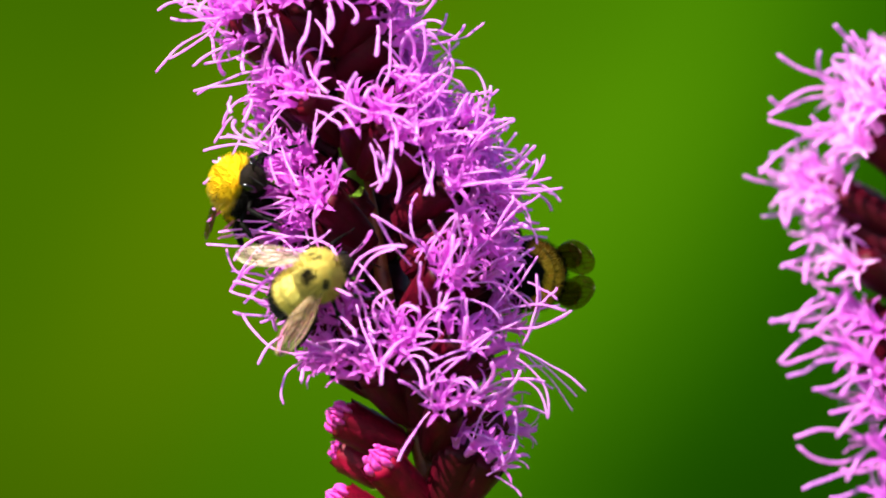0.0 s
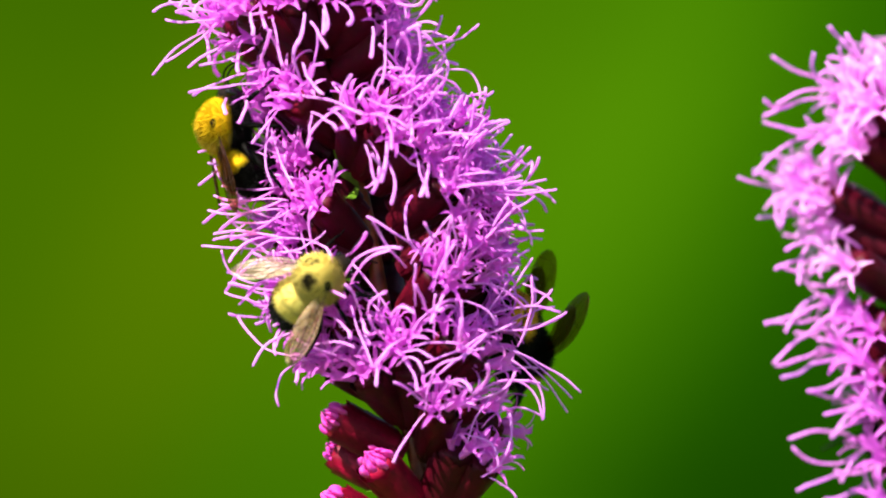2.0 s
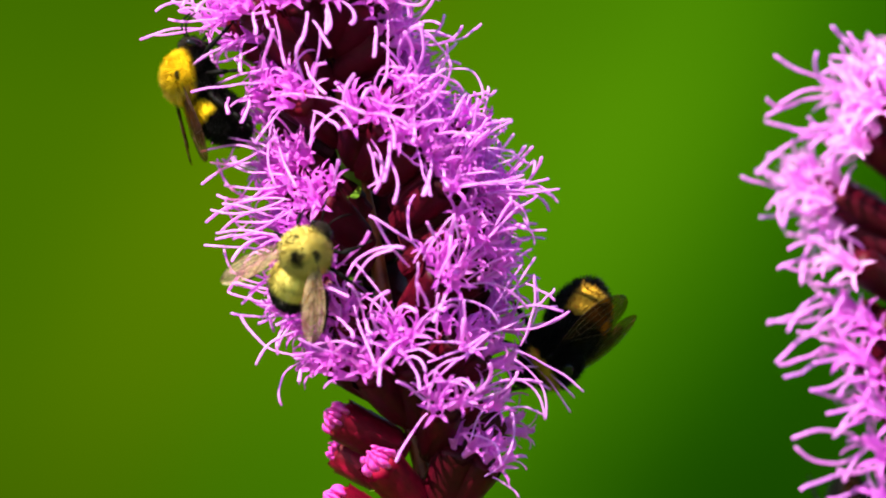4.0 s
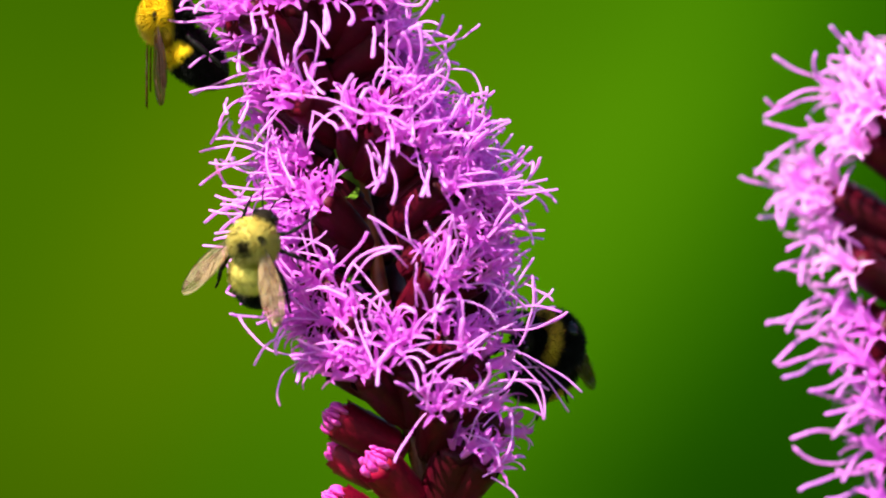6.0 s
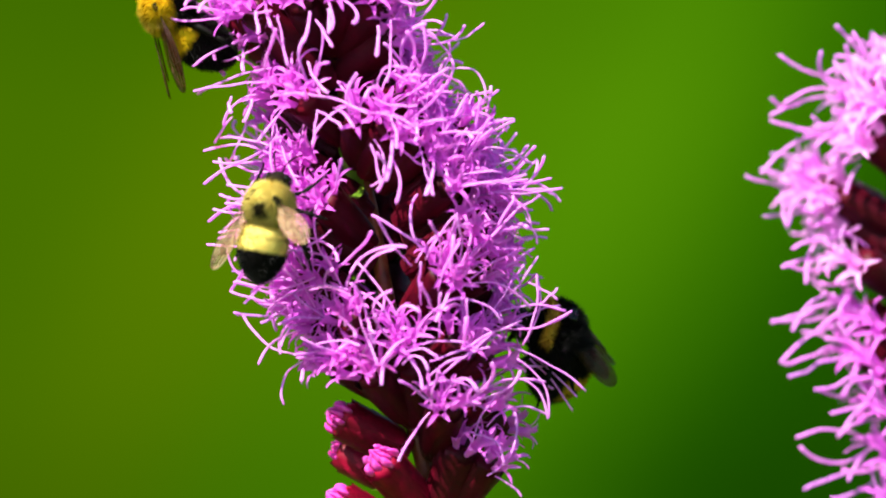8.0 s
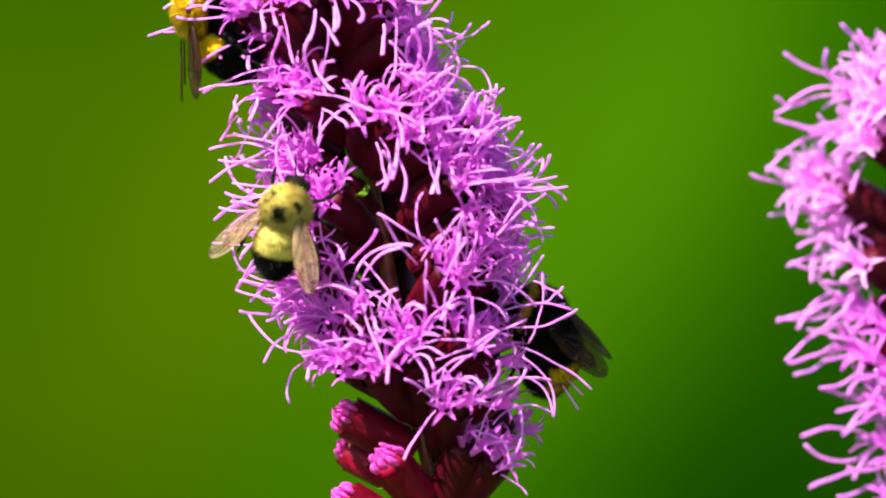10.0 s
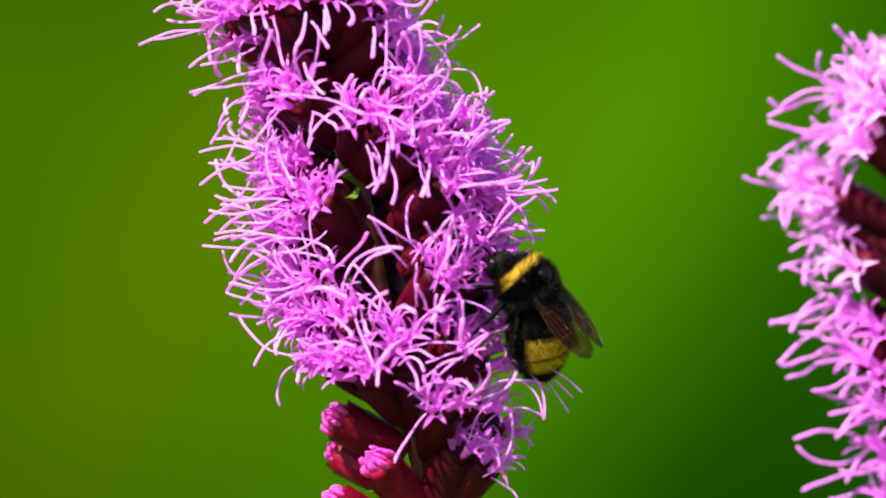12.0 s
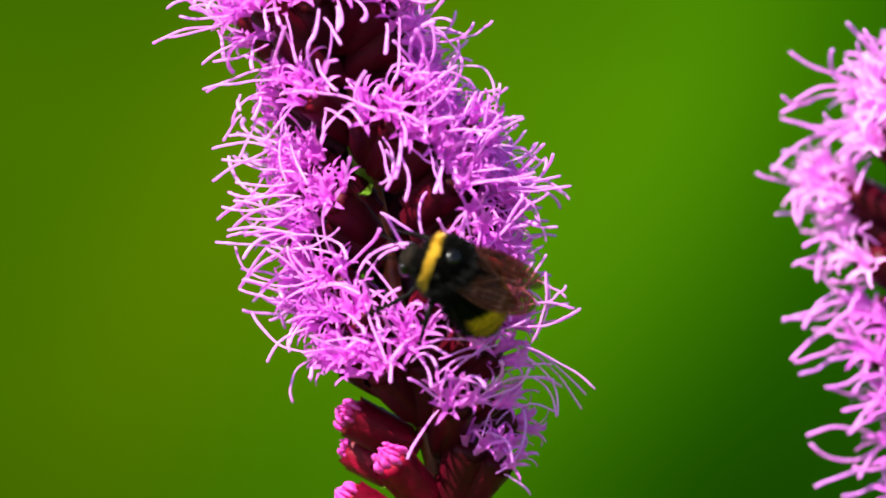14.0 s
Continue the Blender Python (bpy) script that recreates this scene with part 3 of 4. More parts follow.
near.thread((-10.5, -13.1, -2.8), (-4.2, -16.1, 0.2), 0.19)
near.thread((-9.8, -13.2, -3.6), (-5.5, -16.3, 0.1), 0.13)
near.thread((-3.1, -13, -1.5), (3.1, -12, 2.8), 0.15)
near.thread((-2, -12.5, -1.2), (1.5, -13.1, 3.9), 0.05)
near.thread((-0.3, -11.6, -0.6), (1.5, -13.1, 4), -0.07)
near.thread((1.8, -10.2, -1.9), (1.5, -13.2, 3.6), -0.08)
near.thread((-0.6, -12.2, -4.7), (1.8, -13.4, 0.7), 0.05)
near.thread((-2.5, -13.1, -6.3), (-2.5, -15.7, -1.5), 0.04)
near.thread((-0.4, -11.8, -1.9), (-1.6, -15.1, 3.1), -0.12)
near.thread((2.2, -9.8, -1.9), (8.6, -6.5, 2.5), 0.12)
near.thread((3, -9.3, -3.5), (8.6, -6.5, -0.1), 0.04)
near.thread((3, -9, -1.7), (8.6, -6.5, -0.1), 0.13)
near.thread((7, -6.5, -5.7), (10.7, -6.5, -0.9), -0.05)
near.thread((3.5, -6.5, 6.2), (5.7, -8.8, 3), -0.07)
near.thread((4.3, -6.5, 5.1), (7.8, -6.5, 1.9), 0.02)
near.thread((5.4, -6.5, 6.5), (13.5, -6.5, 7), -0.04)
near.thread((5, -6.5, 7.9), (12.3, -6.5, 8.1), -0.07)
near.thread((4.9, -6.5, 4.1), (11, -6.5, 6.2), -0.09)
near.thread((6.2, -6.5, 6.5), (10.1, -6.5, 2.3), 0.18)
near.thread((7.5, -6.5, 2.6), (12, -6.5, 2.2), -0.01)
near.thread((7.5, -6.5, 2.3), (10.1, -6.5, 1.2), -0.17)
near.thread((9.4, -6.5, 3.6), (10.8, -6.5, 0.7), 0.05)
near.thread((9.7, -6.5, -3.8), (13, -6.5, -5.7), 0.04)
near.thread((5.9, -6.5, -7.4), (13.9, -6.5, -7), 0.1)
near.thread((6.8, -6.5, -9), (14.6, -6.5, -7), -0.11)
near.thread((3.3, -9.1, -3.9), (9.9, -6.5, -6.7), 0.16)
near.thread((9.1, -6.5, -10.9), (10.7, -6.5, -3), -0.08)
near.thread((10.6, -6.5, -6.5), (13, -6.5, -4.5), -0.04)
near.thread((5.4, -7.1, -7.5), (9.2, -6.5, -1.7), -0)
near.thread((-5.4, -13.6, -7.6), (-2.7, -16, -7.1), 0.39)
near.thread((-7.4, -13.5, -8.6), (-5.8, -16.4, -4.7), 0.31)
near.thread((-9.8, -13.1, -6.3), (-7.4, -16.2, -13), -0.02)
near.thread((-8.6, -13.3, -7.7), (-7.8, -16.2, -9.5), -0.06)
near.thread((-8.7, -13.3, -8.2), (-10.4, -15.9, -3.8), -0.1)
near.thread((-2.5, -13.3, -10.8), (4.2, -13.3, -11.4), 0.11)
near.thread((-4.1, -13.6, -11.6), (-0.6, -15.8, -12.2), 0.17)
near.thread((-4.6, -13.6, -13), (-1.7, -16.1, -13.6), 0.43)
near.thread((-3.6, -13.5, -12.7), (-2.3, -16.3, -15.8), 0.08)
near.thread((-1.5, -13.3, -15.3), (5.5, -11.9, -9.5), -0.01)
near.thread((-1.5, -13.2, -12.7), (5.5, -11.9, -9.4), -0.04)
near.thread((-1.5, -13.2, -14.3), (2.3, -14.6, -12.2), 0.08)
near.thread((0.4, -12.6, -13.7), (5.2, -12.5, -11.1), 0.07)
near.thread((-2.3, -13.5, -15.9), (3.9, -14.2, -16.2), 0.2)
near.thread((-1.4, -13.4, -18.1), (-0.4, -15.8, -13.6), 0.05)
near.thread((2.2, -11.3, -10.8), (2.6, -13.6, -5.7), -0.07)
near.thread((-0.4, -12.6, -10), (-0.3, -15.2, -5), 0.02)
near.thread((-0.9, -12.6, -7.7), (-2.5, -15.8, -3.8), 0)
near.thread((-15.3, -10.3, -4.7), (-10.4, -15.9, -5.3), 0.13)
near.thread((-11.8, -12.3, -7.6), (-9.8, -15.8, -9.8), 0.08)
near.thread((-14.4, -10, -10.8), (-9.5, -15.8, -10.8), 0.09)
near.thread((1.7, -10.9, -5.8), (6.5, -10.6, -8.1), 0.17)
near.thread((-18.8, -12.2, 26.3), (-17.6, -15.3, 20.8), 0.01)
near.thread((-21.3, -10.7, 27), (-20.9, -14, 24.4), 0.01)
near.thread((-15.1, -13.4, 26.9), (-15.9, -16, 23.3), 0.07)
near.thread((-14.4, -13.5, 25.9), (-12.5, -16.4, 22.8), 0.02)
near.thread((-13, -13.6, 27.2), (-13, -16.4, 24.4), 0.07)
near.thread((-6, -11.7, 26), (-6.3, -15.5, 18.9), 0.03)
near.thread((-7.4, -12.5, 25.3), (-7.6, -15.8, 21.8), 0.06)
near.thread((-20.3, -10.5, 20.3), (-18.9, -15.1, 24.8), 0.03)
near.thread((-17.9, -11.8, 17.7), (-8.5, -16.3, 15.3), 0.07)
near.thread((-15.6, -12.8, 17.3), (-19.4, -14, 17.2), -0.09)
near.thread((-8.2, -13.4, 15.4), (-3.6, -14.9, 14), 0.09)
near.thread((-8.2, -13.3, 17.3), (-3, -14.3, 16.3), -0.1)
near.thread((-7.4, -13, 17.6), (-4.1, -14.4, 20.5), 0.37)
near.thread((-14.3, -13.1, 15.4), (-14.7, -15.7, 11.8), -0)
near.thread((-20.1, -10.4, 19), (-28.4, -6.5, 18.1), -0.02)
near.thread((-21.8, -8.3, 17.1), (-22.6, -11, 14.5), 0.06)
near.thread((-24.2, -6.5, 17.4), (-24.2, -9.2, 15.5), -0.09)
near.thread((-14.3, -13.3, 19.6), (-13, -16.4, 21.1), 0.23)
near.thread((-15.3, -13.2, 21.2), (-13, -16.3, 17.6), -0.08)
near.thread((-14.3, -13.1, 15.7), (-11.4, -16.4, 13.7), 0.05)
near.thread((-12.4, -13.5, 16), (-10.1, -16.4, 13.7), 0.1)
near.thread((-5.1, -11.9, 18.9), (-2.5, -13.5, 19.5), 0.22)
near.thread((-2.2, -9.7, 19.7), (2.6, -8.3, 18.1), 0.17)
near.thread((-3.1, -11, 16.7), (1, -10.7, 17.9), 0.09)
near.thread((-1.9, -10.5, 13.9), (4.6, -6.5, 15.1), 0.1)
near.thread((-0.6, -9.6, 12.3), (2.8, -8.1, 17.8), -0.02)
near.thread((3.3, -6.5, 17.5), (3.6, -7.7, 15.2), -0.16)
near.thread((0.7, -6.5, 20.6), (4.7, -6.5, 16.8), 0.34)
near.thread((4.3, -6.5, 16.5), (6.3, -6.5, 18.1), 0.06)
near.thread((1.7, -7, 11.3), (5.2, -6.5, 13), 0.08)
near.thread((-5.4, -12.5, 15.1), (-3.4, -14.8, 13.8), -0.21)
near.thread((-3.1, -11.2, 15.1), (-3.2, -14.9, 12.2), 0.08)
near.thread((5.5, -6.5, 9.7), (9.7, -6.5, 11.8), -0.13)
near.thread((3.6, -6.5, 11), (9.4, -6.5, 10.1), 0.18)
near.thread((-6, -12.8, 15.1), (-5.2, -15.7, 11.4), 0.06)
near.thread((-8.2, -13.5, 11.9), (-7.1, -16.3, 7.1), 0.03)
near.thread((-6, -13.1, 10.6), (-5.2, -16.1, 5.3), 0.12)
near.thread((-2.5, -11.4, 11), (-1, -14.5, 6.1), -0.03)
near.thread((-1.2, -10.5, 10.6), (-2, -15, 6.1), 0.09)
near.thread((0.1, -9.6, 9.7), (0.8, -13.1, 7.1), -0.02)
near.thread((-8.2, -13.6, 7.1), (-7.4, -16.2, 10.9), -0.33)
near.thread((3.5, -8.8, -21.1), (6.9, -9.2, -24.5), 0.24)
near.thread((5, -8.5, -25.8), (8.1, -6.5, -18.6), -0.2)
near.thread((5, -7.1, -20.2), (11.6, -6.5, -18.7), 0.21)
near.thread((4.3, -6.8, -16.2), (11.6, -6.5, -15.2), 0.12)
near.thread((5.9, -7.7, -25.9), (8.9, -7.9, -28.2), 0.08)
near.thread((-1.5, -10.8, -18.5), (-5, -12.7, -24), -0.05)
near.thread((3.3, -9.1, -22), (6.2, -7.7, -16.5), 0.07)
near.thread((4.9, -6.5, -16.1), (11.9, -6.5, -19.3), 0.38)
near.thread((7.8, -6.5, -11.2), (16.3, -6.5, -16.1), 0.05)
near.thread((8.4, -6.5, -12.5), (12.1, -6.5, -19.2), 0.16)
near.thread((3.6, -7.8, -16.7), (4.8, -9, -14.8), -0.09)

# ---------------------------------------------------------------- the second spike, a little farther off
far = Plant("second blazing star spike with bright pink florets, partly in view",
            [(67.5, 30, 58.4), (62.4, 30, 29.9), (59.7, 30, 7.5), (59.4, 30, -10.8), (61.4, 30, -31.1), (70, 30, -800)], (70, 30, -800), 23)
far.stem(1.3)
far.width = 0.25
# upper heads in the sun-bleached copy, painted brighter than the petals are
far.petal, far.petal_colour, far.lobe_width = 1.3, COROLLA_LIT, 0.58
far.head((55.4, 28, 22), florets=4, reach=5)
far.head((50.9, 26, 19.6), florets=4, reach=5)
far.head((52.6, 21, 17.5), florets=4, reach=5)
far.head((51.1, 30, 15.3), florets=4, reach=5)
far.head((51.1, 24, 12.8), florets=4, reach=5)
far.head((44.8, 30, 7.9), florets=4, reach=4)
far.head((47.2, 28, 6.5), florets=4, reach=4.5)
far.head((48.5, 30, 2.9), florets=4, reach=4)
far.head((48.5, 30, -0.7), florets=2, reach=4)
far.head((49.4, 23, -1.3), florets=2, reach=5)
# lower heads in the plain corolla pink, without the painted sunlight
far.petal, far.petal_colour, far.lobe_width = 1.2, COROLLA, 0.5
far.head((50, 30, -7.3), florets=2, reach=5)
far.head((52.2, 22, -8.7), florets=2, reach=5)
far.head((50.3, 28, -12.2), florets=2, reach=4.5)
far.head((52.3, 23, -14), florets=2, reach=5)
far.head((52.5, 28, -17.5), florets=2, reach=4)
far.head((54.1, 22, -19.4), florets=2, reach=5)
far.head((53.5, 26, -24.2), florets=2, reach=4, styles=False)
far.head((53.9, 24, -30.2), florets=2, reach=5)
for i in range(0, 46, 3):
    z = 36 - i * 1.55
    c = far.on_axis(z)
    a = i * 2.4
    p = Vector((c.x + 10 * math.cos(a), 30 + 10 * math.sin(a), z))
    if math.cos(a) > (0.2 if z > 20 else -0.35):
        # painted sunlight on the higher heads only
        far.petal_colour = COROLLA_LIT if z > 8 else COROLLA
        far.head(p, florets=3, reach=6)
far.thread((49.9, 27, 19.6), (39.9, 25, 23.1), 0.06)
far.thread((50.4, 27, 24.7), (46.7, 25, 26.6), 0.1)
far.thread((49.6, 27, 19.4), (47.9, 25, 24.3), 0.05)
far.thread((48.5, 27, 19), (40.5, 25, 17.4), -0.12)
far.thread((48.5, 27, 18.2), (38.9, 25, 16), -0.08)
far.thread((47.6, 27, 15.1), (38.9, 25, 15.4), 0.1)
far.thread((47.6, 27, 14.2), (41, 25, 14.7), 0.08)
far.thread((46.8, 27, 13.6), (37.8, 25, 9), -0.14)
far.thread((41.1, 27, 7.5), (36, 25, 8.8), 0.05)
far.thread((40.4, 27, 7.3), (40.8, 25, 2.8), -0.05)
far.thread((41.8, 27, 6.1), (40.9, 25, 2.6))
far.thread((40.9, 27, 6), (44.2, 25, 4.4))
far.thread((49.6, 27, 10.2), (47.8, 25, 6.7), -0.05)
far.thread((42.6, 27, 17.5), (39, 25, 17.9), 0.2)
far.thread((51.1, 27, 25.7), (51.8, 25, 24.3), 0.2)
far.thread((44.6, 27, -7.5), (39.1, 25, -8.7), -0.02)
far.thread((45.6, 27, -8), (39.2, 25, -8.4), 0.06)
far.thread((47, 27, -9), (40.1, 25, -13.4), -0.08)
far.thread((46.3, 27, -11.4), (40.5, 25, -13.7), 0.05)
far.thread((45, 27, -13.4), (41.1, 25, -15.1), 0.08)
far.thread((45, 27, -1.3), (40.3, 25, -2.2), -0.1)
far.thread((44.3, 27, 0.7), (43.2, 25, -4), -0.1)
far.thread((45.6, 27, -5.3), (41.5, 25, -9.7), -0.1)
far.thread((50.4, 27, -22.6), (42, 25, -22.4), -0.12)
far.thread((50.7, 27, -23.9), (42.4, 25, -23.5), 0.22)
far.thread((51.4, 27, -26.4), (43, 25, -28.6), -0.06)
far.thread((48.3, 27, -17.5), (44.6, 25, -16.6), 0.1)
far.thread((47.7, 27, 0.1), (41.5, 25, 0.1), -0.15)
far.thread((47, 27, -2), (40.8, 25, -1.8), 0.1)
far.thread((49, 27, -6.7), (42.8, 25, -8), -0.15)
far.thread((52.4, 27, -20.2), (46.9, 25, -22.2), -0.1)
far.thread((49.7, 27, -14.1), (44.2, 25, -16.8), 0.1)
far.thread((51.4, 27, -27.6), (46.2, 25, -29.6), 0.1)
far.thread((50.4, 27, -7), (44.2, 25, -10), -0.12)
far.thread((51, 27, -10.7), (44.5, 25, -13.4), 0.1)
far.thread((51.4, 27, -8), (46.2, 25, -5.3), 0.1)
far.thread((51.4, 27, -12.8), (45.5, 25, -10.7), -0.1)
far.thread((51, 27, -2.6), (44.8, 25, -4), 0.12)
far.thread((50.7, 27, 0.1), (46.2, 25, 2.1), -0.1)
far.thread((52.1, 27, -14.8), (47.5, 25, -17.4), -0.15)
far.thread((52.4, 27, -16.8), (46.2, 25, -19.5), 0.08)
far.thread((50.4, 27, -5.3), (47.5, 25, -10), 0.15)
far.thread((52.4, 27, -11.4), (48.9, 25, -14.7), -0.1)
far.thread((52.7, 27, -25.6), (47.5, 25, -26.2), 0.12)
far.thread((52.4, 27, -22.9), (48.2, 25, -27.5), -0.1)
far.thread((49.7, 27, 2.8), (44.2, 25, 1.4), 0.1)
far.thread((53.6, 27, 22.3), (48.2, 25, 25), 0.1)
far.thread((53.2, 27, 16.3), (44.2, 25, 12.2), -0.1)
far.thread((52.6, 27, 13.6), (44.8, 25, 9.5), 0.1)
far.thread((53.9, 27, 21), (45.5, 25, 20.9), -0.15)
far.thread((48.3, 27, 6.8), (44.2, 25, 2.8), 0.1)
far.thread((47, 27, 7.5), (41.5, 25, 5.5), -0.1)
far.thread((51.7, 27, -2.6), (46.9, 25, -8), -0.1)


# ---------------------------------------------------------------- bumblebees
def hairs(bm, store, points, normals, length, width, rng, lean=Vector((-1, 0, 0)), mat=0):
    for p, n in zip(points, normals):
        d = (n + lean * rng.uniform(0.2, 0.7) + Vector((rng.uniform(-0.3, 0.3), rng.uniform(-0.3, 0.3), rng.uniform(-0.3, 0.3)))).normalized()
        s, u = side_of(d)
        a = rng.random() * 6.28
        w = (s * math.cos(a) + u * math.sin(a)) * width
        ln = length * rng.uniform(0.6, 1.25)
        v = [bm.verts.new(p - w - n * 0.1), bm.verts.new(p + w - n * 0.1), bm.verts.new(p + d * ln)]
        bm.faces.new(v).material_index = mat
        q = (n + d * 0.35 + Vector((rng.uniform(-0.18, 0.18), rng.uniform(-0.18, 0.18), rng.uniform(-0.18, 0.18)))).normalized()
        store += [q, q, (q + d).normalized()]


def furry(bm, store, centre, size, count, length, rng, taper=0.0, mat=0):
    """A furred egg. taper narrows it towards the tail."""
    n = 14
    def place(f, a):
        x = -math.cos(math.pi * f)
        w = math.sin(math.pi * f) * (1 + taper * x)
        return Vector((centre[0] + size[0] * x, centre[1] + size[1] * w * math.cos(a), centre[2] + size[2] * w * math.sin(a)))
    rows = [[bm.verts.new(place(max(0.02, min(0.98, i / n)), 6.2832 * k / 18)) for k in range(18)] for i in range(n + 1)]
    for a, b in zip(rows, rows[1:]):
        for k in range(18):
            bm.faces.new((a[k], b[k], b[(k + 1) % 18], a[(k + 1) % 18])).material_index = mat
    bm.faces.new(rows[0]).material_index = mat
    bm.faces.new(list(reversed(rows[-1]))).material_index = mat
    pts, nor = [], []
    for i in range(count):
        f = math.acos(1 - 2 * rng.random()) / math.pi
        a = rng.random() * 6.2832
        p = place(f, a)
        q = p - Vector(centre)
        nor.append(Vector((q.x / size[0] ** 2, q.y / size[1] ** 2, q.z / size[2] ** 2)).normalized())
        pts.append(p)
    hairs(bm, store, pts, nor, length, 0.034, rng, mat=mat)


def soft_fur(ob, skip):
    """Lets every hair shade like the body below it, as dense fur does."""
    me = ob.data
    normals = [tuple(v.normal) for v in me.vertices]
    for i, n in enumerate(skip):
        normals[len(normals) - len(skip) + i] = tuple(n)
    me.normals_split_custom_set_from_vertices(normals)


def small(bm):
    for v in bm.verts:
        v.co /= 1000
    return bm


def wing_mesh(bm_wing, bm_vein, length, breadth, vein):
    """A wing along -x from its root, in the xy plane, lightly corrugated; veins as fine ridges."""
    n, m = 14, 6
    grid = []
    for i in range(n + 1):
        f = math.sin(1.5708 * i / n) ** 1.15
        # narrow at the root, broadest past the middle, round at the tip
        swell = 0.16 + 0.84 * math.sin(1.5708 * f / 0.62) ** 1.3 if f < 0.62 else math.sqrt(max(0.0, 1 - ((f - 0.62) / 0.38) ** 2))
        chord = 1.02 * breadth * swell + 0.01
        lead = chord * 0.5 - breadth * (0.06 + 0.3 * f)
        row = []
        for j in range(m + 1):
            g = j / m
            row.append(Vector((-length * f, lead - chord * g, 0.12 * math.sin(g * 9 + f * 4) * breadth * 0.25 - 0.25 * f * f)))
        grid.append(row)
    vs = [[bm_wing.verts.new(p) for p in row] for row in grid]
    for a, b in zip(vs, vs[1:]):
        for j in range(m):
            bm_wing.faces.new((a[j], b[j], b[j + 1], a[j + 1]))
    lift = Vector((0, 0, 0.05))
    for path in ([(i, 0) for i in range(n + 1)], [(i, min(1, i)) for i in range(n)], [(i, min(3, i // 2 + 1)) for i in range(1, 12)],
                 [(i, min(5, i // 2 + 1)) for i in range(1, 10)], [(7, j) for j in range(0, 4)], [(10, j) for j in range(0, 4)],
                 [(i, min(6, i)) for i in range(1, 8)], [(i, 2) for i in range(3, 13)],
                 [(i, min(4, i // 2 + 1)) for i in range(2, 12)], [(i, 3) for i in range(6, 13)], [(4, j) for j in range(1, 4)], [(i, 5) for i in range(7, 11)]):
        tube(bm_vein, [grid[i][j] + lift for i, j in path], [vein] * len(path), 4)


def leg_mesh(bm, joints, radii):
    for k, (a, b) in enumerate(zip(joints, joints[1:])):
        a, b = Vector(a), Vector(b)
        r = radii[k]
        tube(bm, [a, a.lerp(b, 0.3), a.lerp(b, 0.75), b], [r * 0.8, r * 1.15, r, r * 0.6], 6)


def tail(droop):
    """The abdomen's pose on its waist, bent down by so many degrees."""
    return pose(-0.0024, 0, -0.0005, 0, -droop, 0) @ pose(-0.0039, 0, 0)


